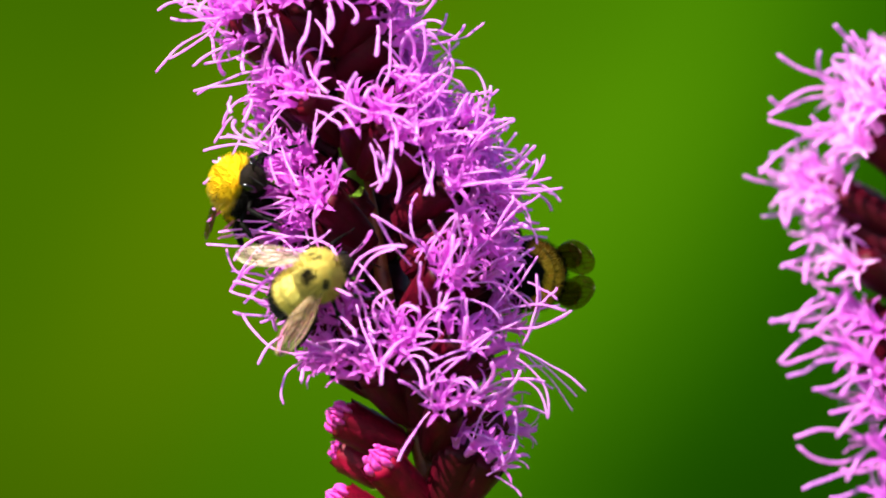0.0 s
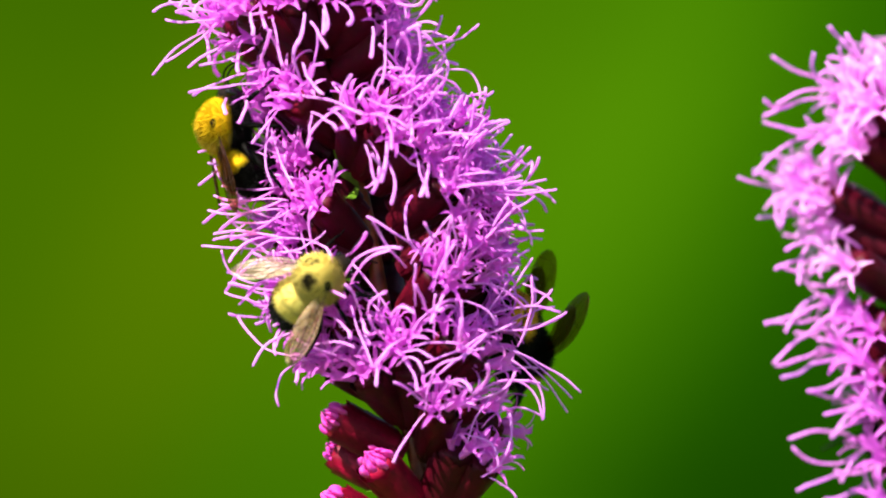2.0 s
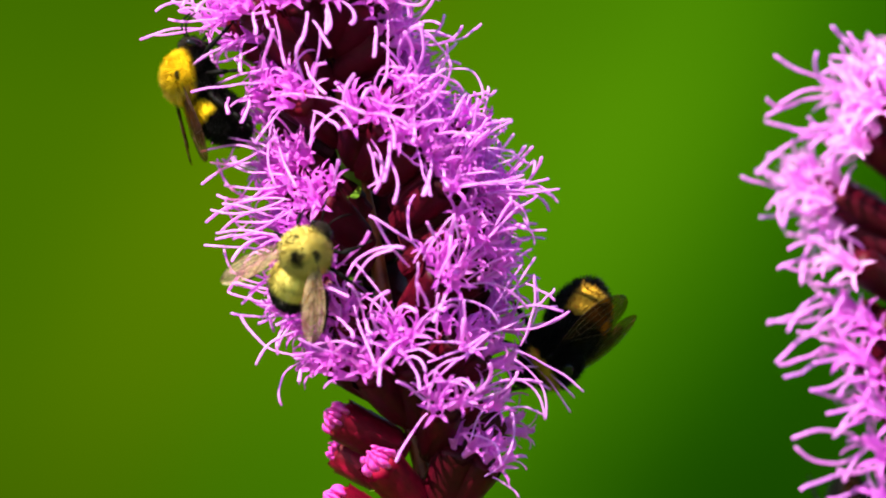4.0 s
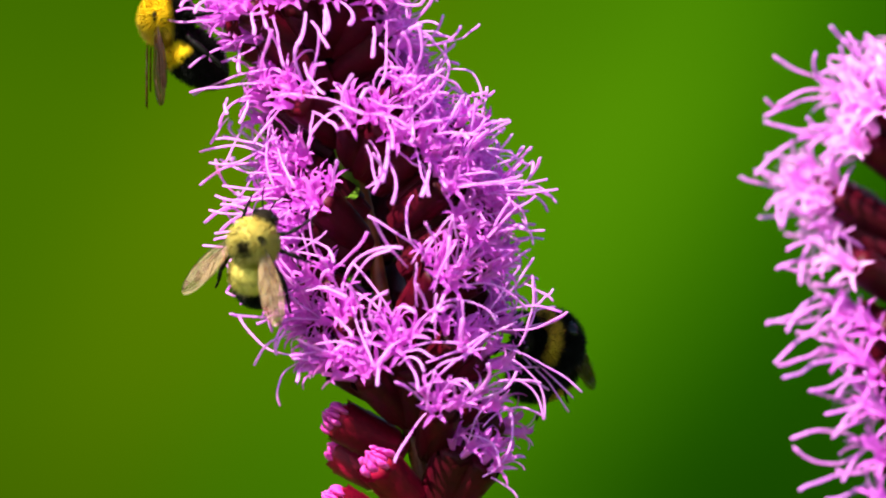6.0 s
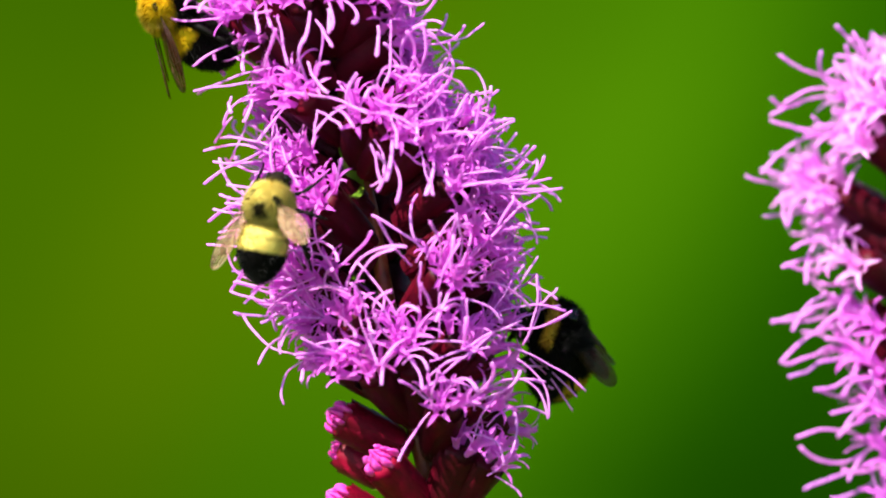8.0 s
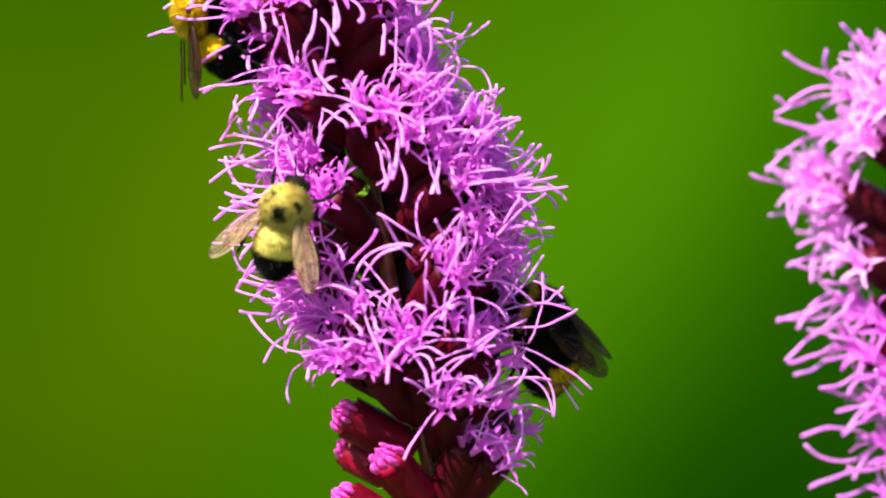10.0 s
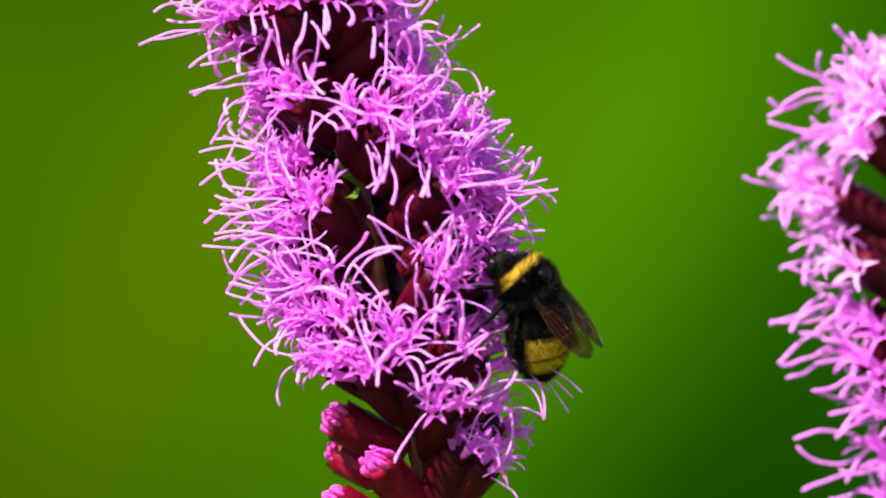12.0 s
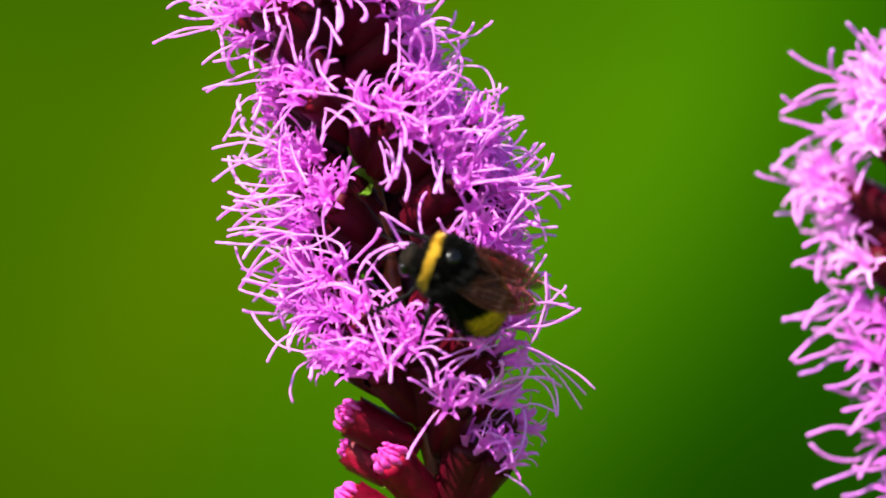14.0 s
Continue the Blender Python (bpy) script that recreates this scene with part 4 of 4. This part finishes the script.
def bumblebee(label, thorax_bands, abdomen_bands, wing, size, spread, droop, seed, crown, spots=(), belly=-0.0012, wing_size=1.0, under=-0.0018, wing_breadth=1.0, bald=False):
    """Head towards +x, back towards +z, origin in the middle of the thorax."""
    rng = random.Random(seed)
    bee = tagged(new("bumblebee"), label, "bee", group="bumblebees on the flower spikes")
    bm = bmesh.new()
    fur = []
    furry(bm, fur, (0, 0, 0), (3.1, 3.35, 3.0), 15000, 0.9, rng)
    th = part("thorax", small(bm), fur_material("thorax_fur", thorax_bands, 0.75, belly, spots), bee, "densely furred thorax")
    soft_fur(th, fur)
    if bald:
        bm = bmesh.new()
        bmesh.ops.create_uvsphere(bm, u_segments=16, v_segments=10, radius=0.00095)
        bmesh.ops.scale(bm, vec=(1.0, 1.15, 0.6), verts=bm.verts)
        part("bare_spot", bm, SHINE, bee, "shining bare black spot").location = (-0.0003, 0, 0.0029)
    bm = bmesh.new()
    fur = []
    furry(bm, fur, (0, 0, 0), (4.5, 3.4, 3.1), 9000, 0.55, rng, 0.12)
    ab = part("abdomen", small(bm), fur_material("abdomen_fur", abdomen_bands, 0.75, under), bee, "furred banded abdomen")
    soft_fur(ab, fur)
    ab.matrix_basis = tail(droop)
    bm = bmesh.new()
    furry(bm, [], (0, 0, 0), (1.35, 1.75, 1.75), 900, 0.35, rng)
    tube(bm, [Vector((0.6, 0, -1.2)), Vector((1.0, 0, -2.2)), Vector((0.9, 0, -3.6))], [0.35, 0.25, 0.12], 6)
    hd = part("head", small(bm), fur_material("head_fur", [(0.0, crown), (0.42, crown), (0.5, lin(26, 20, 14)), (1.0, lin(22, 17, 12))]), bee, "dark head")
    hd.matrix_basis = pose(0.0037, 0, -0.0010, 0, 18, 0)
    for s in (-1, 1):
        bm = bmesh.new()
        bmesh.ops.create_uvsphere(bm, u_segments=12, v_segments=8, radius=0.00085)
        bmesh.ops.scale(bm, vec=(0.75, 0.6, 1.25), verts=bm.verts)
        ey = part("eye", bm, SHINE, hd, "glossy black eye")
        ey.location = (0.00035, s * 0.0015, 0.0002)
        bm = bmesh.new()
        tube(bm, bezier(Vector((0.9, s * 0.5, 0.6)), Vector((2.2, s * 0.9, 2.0)), Vector((3.4, s * 1.6, 1.6)), Vector((4.4, s * 2.2, 0.4)), 8), [0.13] * 9, 6)
        part("antenna", small(bm), CHITIN, hd)
        bm = bmesh.new()
        bmesh.ops.create_uvsphere(bm, u_segments=10, v_segments=6, radius=0.0005)
        bmesh.ops.scale(bm, vec=(1.3, 0.9, 0.7), verts=bm.verts)
        tg = part("tegula", bm, CHITIN, bee, "dark wing-base plate")
        tg.location = (0.0004, s * 0.0025, 0.0020)
        # fore and hind wing
        for name, ln, br, turn, at in (("forewing", 11.2, 3.2, spread[0 if s > 0 else 1], (0.4, 2.3, 1.7)),
                                       ("hindwing", 8.0, 2.4, spread[0 if s > 0 else 1] + 3, (-0.8, 2.2, 1.4))):
            bm, bv = bmesh.new(), bmesh.new()
            wing_mesh(bm, bv, ln * wing_size, br * wing_size * wing_breadth, 0.055 if wing is WING_CLEAR else 0.032)
            if s < 0:
                for b in (bm, bv):
                    for v in b.verts:
                        v.co.y = -v.co.y
            wg = part(name, small(bm), wing, bee, "thin veined wing")
            wg.matrix_basis = Matrix.Translation((at[0] / 1000, s * at[1] / 1000, at[2] / 1000)) @ pose(0, 0, 0, s * -14, -7, -s * turn)
            part("vein_net", small(bv), VEIN, wg)
        for k, (x, fore, side, rad) in enumerate(((1.8, 2.6, 2.6, 0.3), (0.2, -0.2, 3.6, 0.32), (-1.6, -3.4, 3.2, 0.42))):
            bm = bmesh.new()
            leg_mesh(bm, [(x, s * 1.4, -1.8), (x + fore * 0.4, s * (1.4 + side * 0.9), -1.7), (x + fore * 1.05, s * (1.4 + side * 1.3), -3.6),
                          (x + fore * 1.5, s * (1.6 + side * 1.4), -5.0), (x + fore * 1.8, s * (2.0 + side * 1.4), -5.5)], [rad, rad, rad * 0.7, rad * 0.45])
            part("leg", small(bm), CHITIN, bee)
    bee.scale = (size, size, size)
    return bee


def bee_pose(x, y, z, heading, nod, roll):
    """heading: degrees in the upright plane across the view, 90 is up. nod: head towards the viewer. roll: 0 shows the back."""
    h, e, r = radians(heading), radians(nod), radians(roll)
    f = Vector((math.cos(e) * math.cos(h), -math.sin(e), math.cos(e) * math.sin(h)))
    c = Vector((0, -1, 0))
    c = (c - f * c.dot(f)).normalized()
    up = c * math.cos(r) + f.cross(c) * math.sin(r)
    left = up.cross(f)
    m = Matrix((f, left, up)).transposed().to_4x4()
    return Matrix.Translation(mm((x, y, z))) @ m


BLACK, PALE, GOLD, AMBER = lin(8, 6, 5), lin(226, 204, 106), lin(248, 200, 26), lin(234, 176, 50)
pale_bee = bumblebee("pale yellow furry bumblebee with clear veined wings and black tail",
                     [(0.0, PALE), (1.0, PALE)],
                     [(0.0, BLACK), (0.48, BLACK), (0.53, PALE), (0.63, PALE), (0.66, lin(186, 166, 82)), (0.68, lin(186, 166, 82)), (0.71, PALE), (1.0, PALE)], WING_CLEAR, 0.81, (36, 34), 38, 1, lin(70, 58, 28),
                     ((-0.2, 0.9, 4.1, 1.2), (1.9, 2.9, 3.4, 0.55), (1.9, -1.1, 3.4, 0.6)), wing_size=1.05)
gold_bee = bumblebee("golden yellow and black bumblebee with smoky folded wings",
                     [(0.0, GOLD), (1.0, GOLD)],
                     [(0.0, BLACK), (0.61, BLACK), (0.67, GOLD), (1.0, GOLD)], WING_SMOKE, 0.93, (14, 14), 44, 2, BLACK,
                     (), 0.0001, 1.0, 0.0002)
dark_bee = bumblebee("dark bumblebee with a yellow collar, amber abdomen band and smoky wings",
                     [(0.0, BLACK), (0.60, BLACK), (0.63, lin(216, 176, 56)), (0.69, lin(216, 176, 56)), (0.72, BLACK), (1.0, BLACK)],
                     [(0.0, BLACK), (0.25, BLACK), (0.30, AMBER), (0.38, AMBER), (0.405, lin(60, 40, 12)), (0.43, AMBER), (0.56, AMBER), (0.61, BLACK), (1.0, BLACK)], WING_SMOKE, 1.04, (3, 3), 36, 3, BLACK, (), -0.0002, 0.97, 0.0004, 1.24, True)
low_bee = bumblebee("dark bumblebee climbing behind the second spike",
                    [(0.0, BLACK), (0.7, BLACK), (0.76, AMBER), (1.0, AMBER)],
                    [(0.0, BLACK), (0.5, BLACK), (1.0, lin(30, 22, 12))], WING_SMOKE, 0.85, (16, 16), 30, 4, BLACK)


for piece in dark_bee.children:
    if piece.name.startswith("abdomen"):
        piece.scale = (1.14, 1.08, 1.08)
    if piece.name.startswith("leg") and min(v.co.x for v in piece.data.vertices) < -0.005:
        piece.scale = (0.62, 0.7, 0.75)  # hind legs drawn in
for piece in pale_bee.children:
    if piece.name.startswith("leg") and max(v.co.y for v in piece.data.vertices) < 0.0:
        piece.scale = (1.0, 1.15, 0.5)  # legs of one side held out


# ---------------------------------------------------------------- what moves
def motions():
    dark_tail = [p for p in dark_bee.children if p.name.startswith("abdomen")][0]
    # seconds, place in mm, heading, nod, roll
    pale_rows = [(0, -14.0, -12, -3.0, 26, 8, -16), (0.2, -15.1, -12, -5.4, 30, 5, -16), (0.5, -18.2, -12, -9.4, 55, 0, -16), (1, -17.7, -12, -7.9, 58, 0, -16), (1.5, -15.9, -12, -5.6, 45, 0, -16),
                 (2, -13.5, -12, -3.3, 34, 4, -16), (2.5, -14.4, -12, -3.7, 34, 4, -16), (3, -13.2, -12, -2.8, 33, 4, -16), (3.2, -12.8, -12, -2.0, 40, 4, -16), (4.3, -16.8, -12, -0.2, 60, 2, -16),
                 (5.3, -19.3, -12, 0.7, 69, 0, -26), (5.5, -19.1, -12, 0.9, 70, 0, -26), (6, -21.0, -12, 0.8, 72, 0, -26), (6.5, -20.3, -12, 2.8, 54, 0, -26), (7, -19.8, -12, 2.1, 68, 0, -26),
                 (7.5, -19.1, -12, 3.9, 76, 0, -28), (8, -19.7, -12, 4.9, 77, -5, -28), (8.2, -19.2, -12, 3.9, 82, -5, -28), (9.2, -18.6, -12, 4.5, 78, 0, -20), (10.3, -18.2, -12, 4.3, 58, -10, -14), (10.5, -16.3, -12, 3.8, 36, -16, -10),
                 (10.7, -19.5, -11, 0.6, 90, -10, 0), (10.8, -18.3, -13, 3.1, 96, -10, 0), (10.9, -24.6, -18, 6, 128, 0, 30), (11, -46.1, -22, 13.3, 168, 0, 98), (11.1, -65.6, -24, 21.4, 170, 0, 98),
                 (11.5, -150.6, -24, 52.9, 172, 0, 80), (12.5, -428, -24, 140.9, 172, 0, 80), (14, -932, -24, 317.2, 172, 0, 80)]
    gold_rows = [(0, -23.6, -3, 7.4, 45, 66, -62), (0.5, -22.7, -3, 7.4, 25, 42, -30), (1, -23.1, -3, 9.3, 78, 8, -84), (1.5, -24.4, -3, 9.7, 89, 0, -74), (2, -24.6, -2, 14.2, 91, 0, -74),
                 (2.5, -27.0, -1, 15.2, 107, 0, -74), (3, -28.0, -1, 14.9, 105, 0, -74), (3.2, -27.8, -1, 16.5, 100, 0, -74), (4.3, -29.4, -1, 20, 98, 0, -74), (5.3, -29.6, -1, 22.9, 98, 0, -74),
                 (5.5, -30.3, -1, 24.1, 98, 0, -74), (6, -31.4, -1, 26.6, 96, 0, -74), (6.5, -31.1, -1, 26.7, 92, -6, -74), (7, -31.1, -1, 26.5, 94, -4, -74), (7.5, -31.7, -1, 26.7, 106, 0, -74),
                 (8, -31.8, -1, 27.7, 106, 0, -74), (8.2, -31.1, -1, 27.9, 100, 0, -74), (9.2, -30.4, -1, 27, 92, 0, -74), (10.3, -28.4, -1, 27, 96, 0, -74), (10.5, -29.0, -1, 29.8, 92, 0, -74),
                 (11, -28.8, -1, 32.6, 86, 0, -74), (11.3, -31.3, -1, 34.9, 84, 0, -74), (11.5, -31.1, -1, 38.7, 84, 0, -74), (12, -28.9, -1, 39.9, 84, 0, -74), (13, -27.1, -1, 44.1, 84, 0, -74), (14, -25.2, -1, 46, 84, 0, -74)]
    dark_rows = [(0, 10.8, 10, -3.0, 180, -73, -180), (0.5, 11.2, 10, -3.7, 180, -73, -180), (1, 10.3, 10, -4.6, 186, -70, -174), (1.2, 9.4, 10, -7, 220, -54, -150), (1.5, 9.8, 9, -10.2, 268, -40, -122),
                 (2, 9.7, 9, -11.7, 262, -40, -125), (2.5, 10.0, 8, -10.8, 280, -28, -112), (3, 11.2, 6, -15.2, 254, 4, -88), (3.2, 11.2, 6, -15.2, 250, 6, -86), (3.8, 12.6, 4, -13, 228, 4, -60), (4.5, 13, 3, -12, 192, 14, -10),
                 (5.3, 13.5, 3, -11.2, 165, 42, 42), (5.5, 13.5, 3, -11.2, 165, 42, 42), (6, 13.1, 3, -10.6, 165, 42, 42), (6.5, 13.4, 3, -10.5, 165, 42, 42), (7, 13.4, 3, -10.5, 165, 42, 42),
                 (7.5, 12.9, 3, -10.8, 165, 42, 42), (8, 13, 1, -9.4, 160, 24, 50), (9.2, 11.2, -0, -8.2, 152, 10, 54), (10.3, 10, -2, -7.9, 154, 6, 50), (10.5, 10, -3, -8, 154, 4, 48),
                 (11, 10.8, -4, -5.4, 119, 0, 64), (11.5, 8.9, -6, -4.7, 150, 0, 62), (12, 10.0, -8, -4.0, 131, 0, 54), (12.5, 4.9, -17, -4.7, 150, 0, 30), (13, 3.3, -19, -4.4, 166, 0, 32),
                 (13.5, 3.3, -19, -2.4, 138, 0, 30), (14, -0.7, -19, -2.4, 160, 0, 30)]
    # the dark bee's abdomen curls round the florets, then straightens
    walk(dark_tail, [(t, tail(d)) for t, d in ((0, 30), (1, 30), (1.5, 42), (2, 36), (2.5, 22), (3, 8), (3.2, 8), (5.3, 86), (7.5, 86), (8, 80), (10.3, 66), (11, 46), (11.5, 64), (12, 46), (12.5, 58), (13, 66), (13.5, 52), (14, 64))])
    for wing in [p for p in dark_bee.children if "wing" in p.name]:
        rest = wing.matrix_basis.copy()
        root, turn = Matrix.Translation(rest.translation), rest.to_quaternion().to_matrix().to_4x4()
        s = 1 if rest.translation.y > 0 else -1
        walk(wing, [(t, root @ pose(0, 0, 0, 0, -f, -s * out) @ turn) for t, f, out in ((0, -16, 2), (1, -16, 2), (1.5, -24, 9), (2, -24, 15), (2.5, -34, 10), (3, -14, 2), (3.2, -14, 2), (5.3, 20, 0), (7.5, 20, 0), (8, 18, 0), (10.3, 8, 0), (11, -10, 0), (11.5, -15, 0), (12, -4, 0), (12.5, -8, 0), (14, -4, 0))])
    for wing in [p for p in gold_bee.children if "wing" in p.name]:
        rest = wing.matrix_basis.copy()
        root, turn = Matrix.Translation(rest.translation), rest.to_quaternion().to_matrix().to_4x4()
        walk(wing, [(t, root @ pose(0, 0, 0, 0, f, 0) @ turn) for t, f in ((0, 0), (1.5, 0), (2.5, -8), (5.3, 6), (6, 12), (6.5, 40), (7, 34), (7.5, 6), (8.2, 8), (10.3, 10), (14, 0))])
    pale_tail = [p for p in pale_bee.children if p.name.startswith("abdomen")][0]
    walk(pale_tail, [(t, tail(d)) for t, d in ((0, 46), (3.2, 46), (5.3, 50), (6.5, 46), (7, 22), (7.5, 10), (8.2, 8), (10.3, 44), (10.5, 64), (10.8, 10), (11, 0), (14, 0))])
    # wings beat as the pale bee leaves
    for wing in [p for p in pale_bee.children if "wing" in p.name]:
        rest = wing.matrix_basis.copy()
        s = 1 if rest.translation.y > 0 else -1
        # one wing is lifted forward for a moment as it cleans itself
        lifted = rest @ (pose(0, 0, 0, 0, -6, 4) if s > 0 else pose(0, 0, 0, 0, 42, 26))
        beat = [(0, rest), (7.4, rest), (7.8, lifted), (8.2, lifted), (9.0, rest), (10.4, rest), (10.5, rest @ pose(0, 0, 0, 0, 0, -s * 10))]
        for k in range(33):
            beat.append((10.55 + k / 30, rest @ pose(0, 0, 0, s * -38 * math.sin(k * 1.9), 0, -s * 42)))
        walk(wing, beat + [(14, rest)])
    low_rows = [(0, 55.6, 34, -17.6, 250, 0, -40), (2.2, 53.9, 34, -22.3, 250, 0, -40), (2.6, 51.9, 34, -25.1, 250, 0, -40), (3, 51.7, 34, -28.4, 250, 0, -40), (3.2, 50.3, 34, -29.7, 250, 0, -40),
                (4.5, 48.9, 34, -38.7, 250, 0, -40), (14, 51.8, 34, -50.6, 250, 0, -40)]
    for bee, rows in ((pale_bee, pale_rows), (gold_bee, gold_rows), (dark_bee, dark_rows), (low_bee, low_rows)):
        walk(bee, [(t, bee_pose(*p)) for t, *p in rows])
    # the gold bee bends two long styles as it climbs past
    for style, most in zip(pushed, (1.0, 0.8)):
        home = style.matrix_basis.translation.copy()
        walk(style, [(t, Matrix.Translation(home) @ pose(0, 0, 0, 0, turn * most, 0)) for t, turn in ((0, -24), (2, -26), (3.2, -14), (5.3, 30), (8.2, 34), (10.3, 4), (11.5, 2), (14, 0))])
    # the second spike rocks a little in the wind
    sway = [(0, 0.00, -0.00), (0.5, -0.20, -0.03), (1, 0.12, 0.10), (1.5, 0.05, 0.02), (2, -0.10, -0.03), (2.5, -0.07, 0.07), (3, -0.00, 0.07), (5.5, -0.27, -0.00), (6, -0.05, 0.10), (6.5, 0.30, 0.10), (7, -0.15, 0.12), (7.5, -0.15, 0.05), (8, 0.12, 0.07), (10.5, 0.05, 0.10), (11, -0.15, 0.12), (11.5, 0.05, 0.12), (12, 0.40, 0.22), (12.5, 0.20, 0.17), (13, -0.07, 0.12), (13.5, 0.30, 0.17), (14, 0.37, 0.22)]
    home = far.root.matrix_world.translation.copy()
    walk(far.root, [(t, Matrix.Translation(home) @ pose(0, 0, 0, 0, math.degrees(math.atan2(dx, 800)), 0)) for t, dx, dz in sway])


motions()
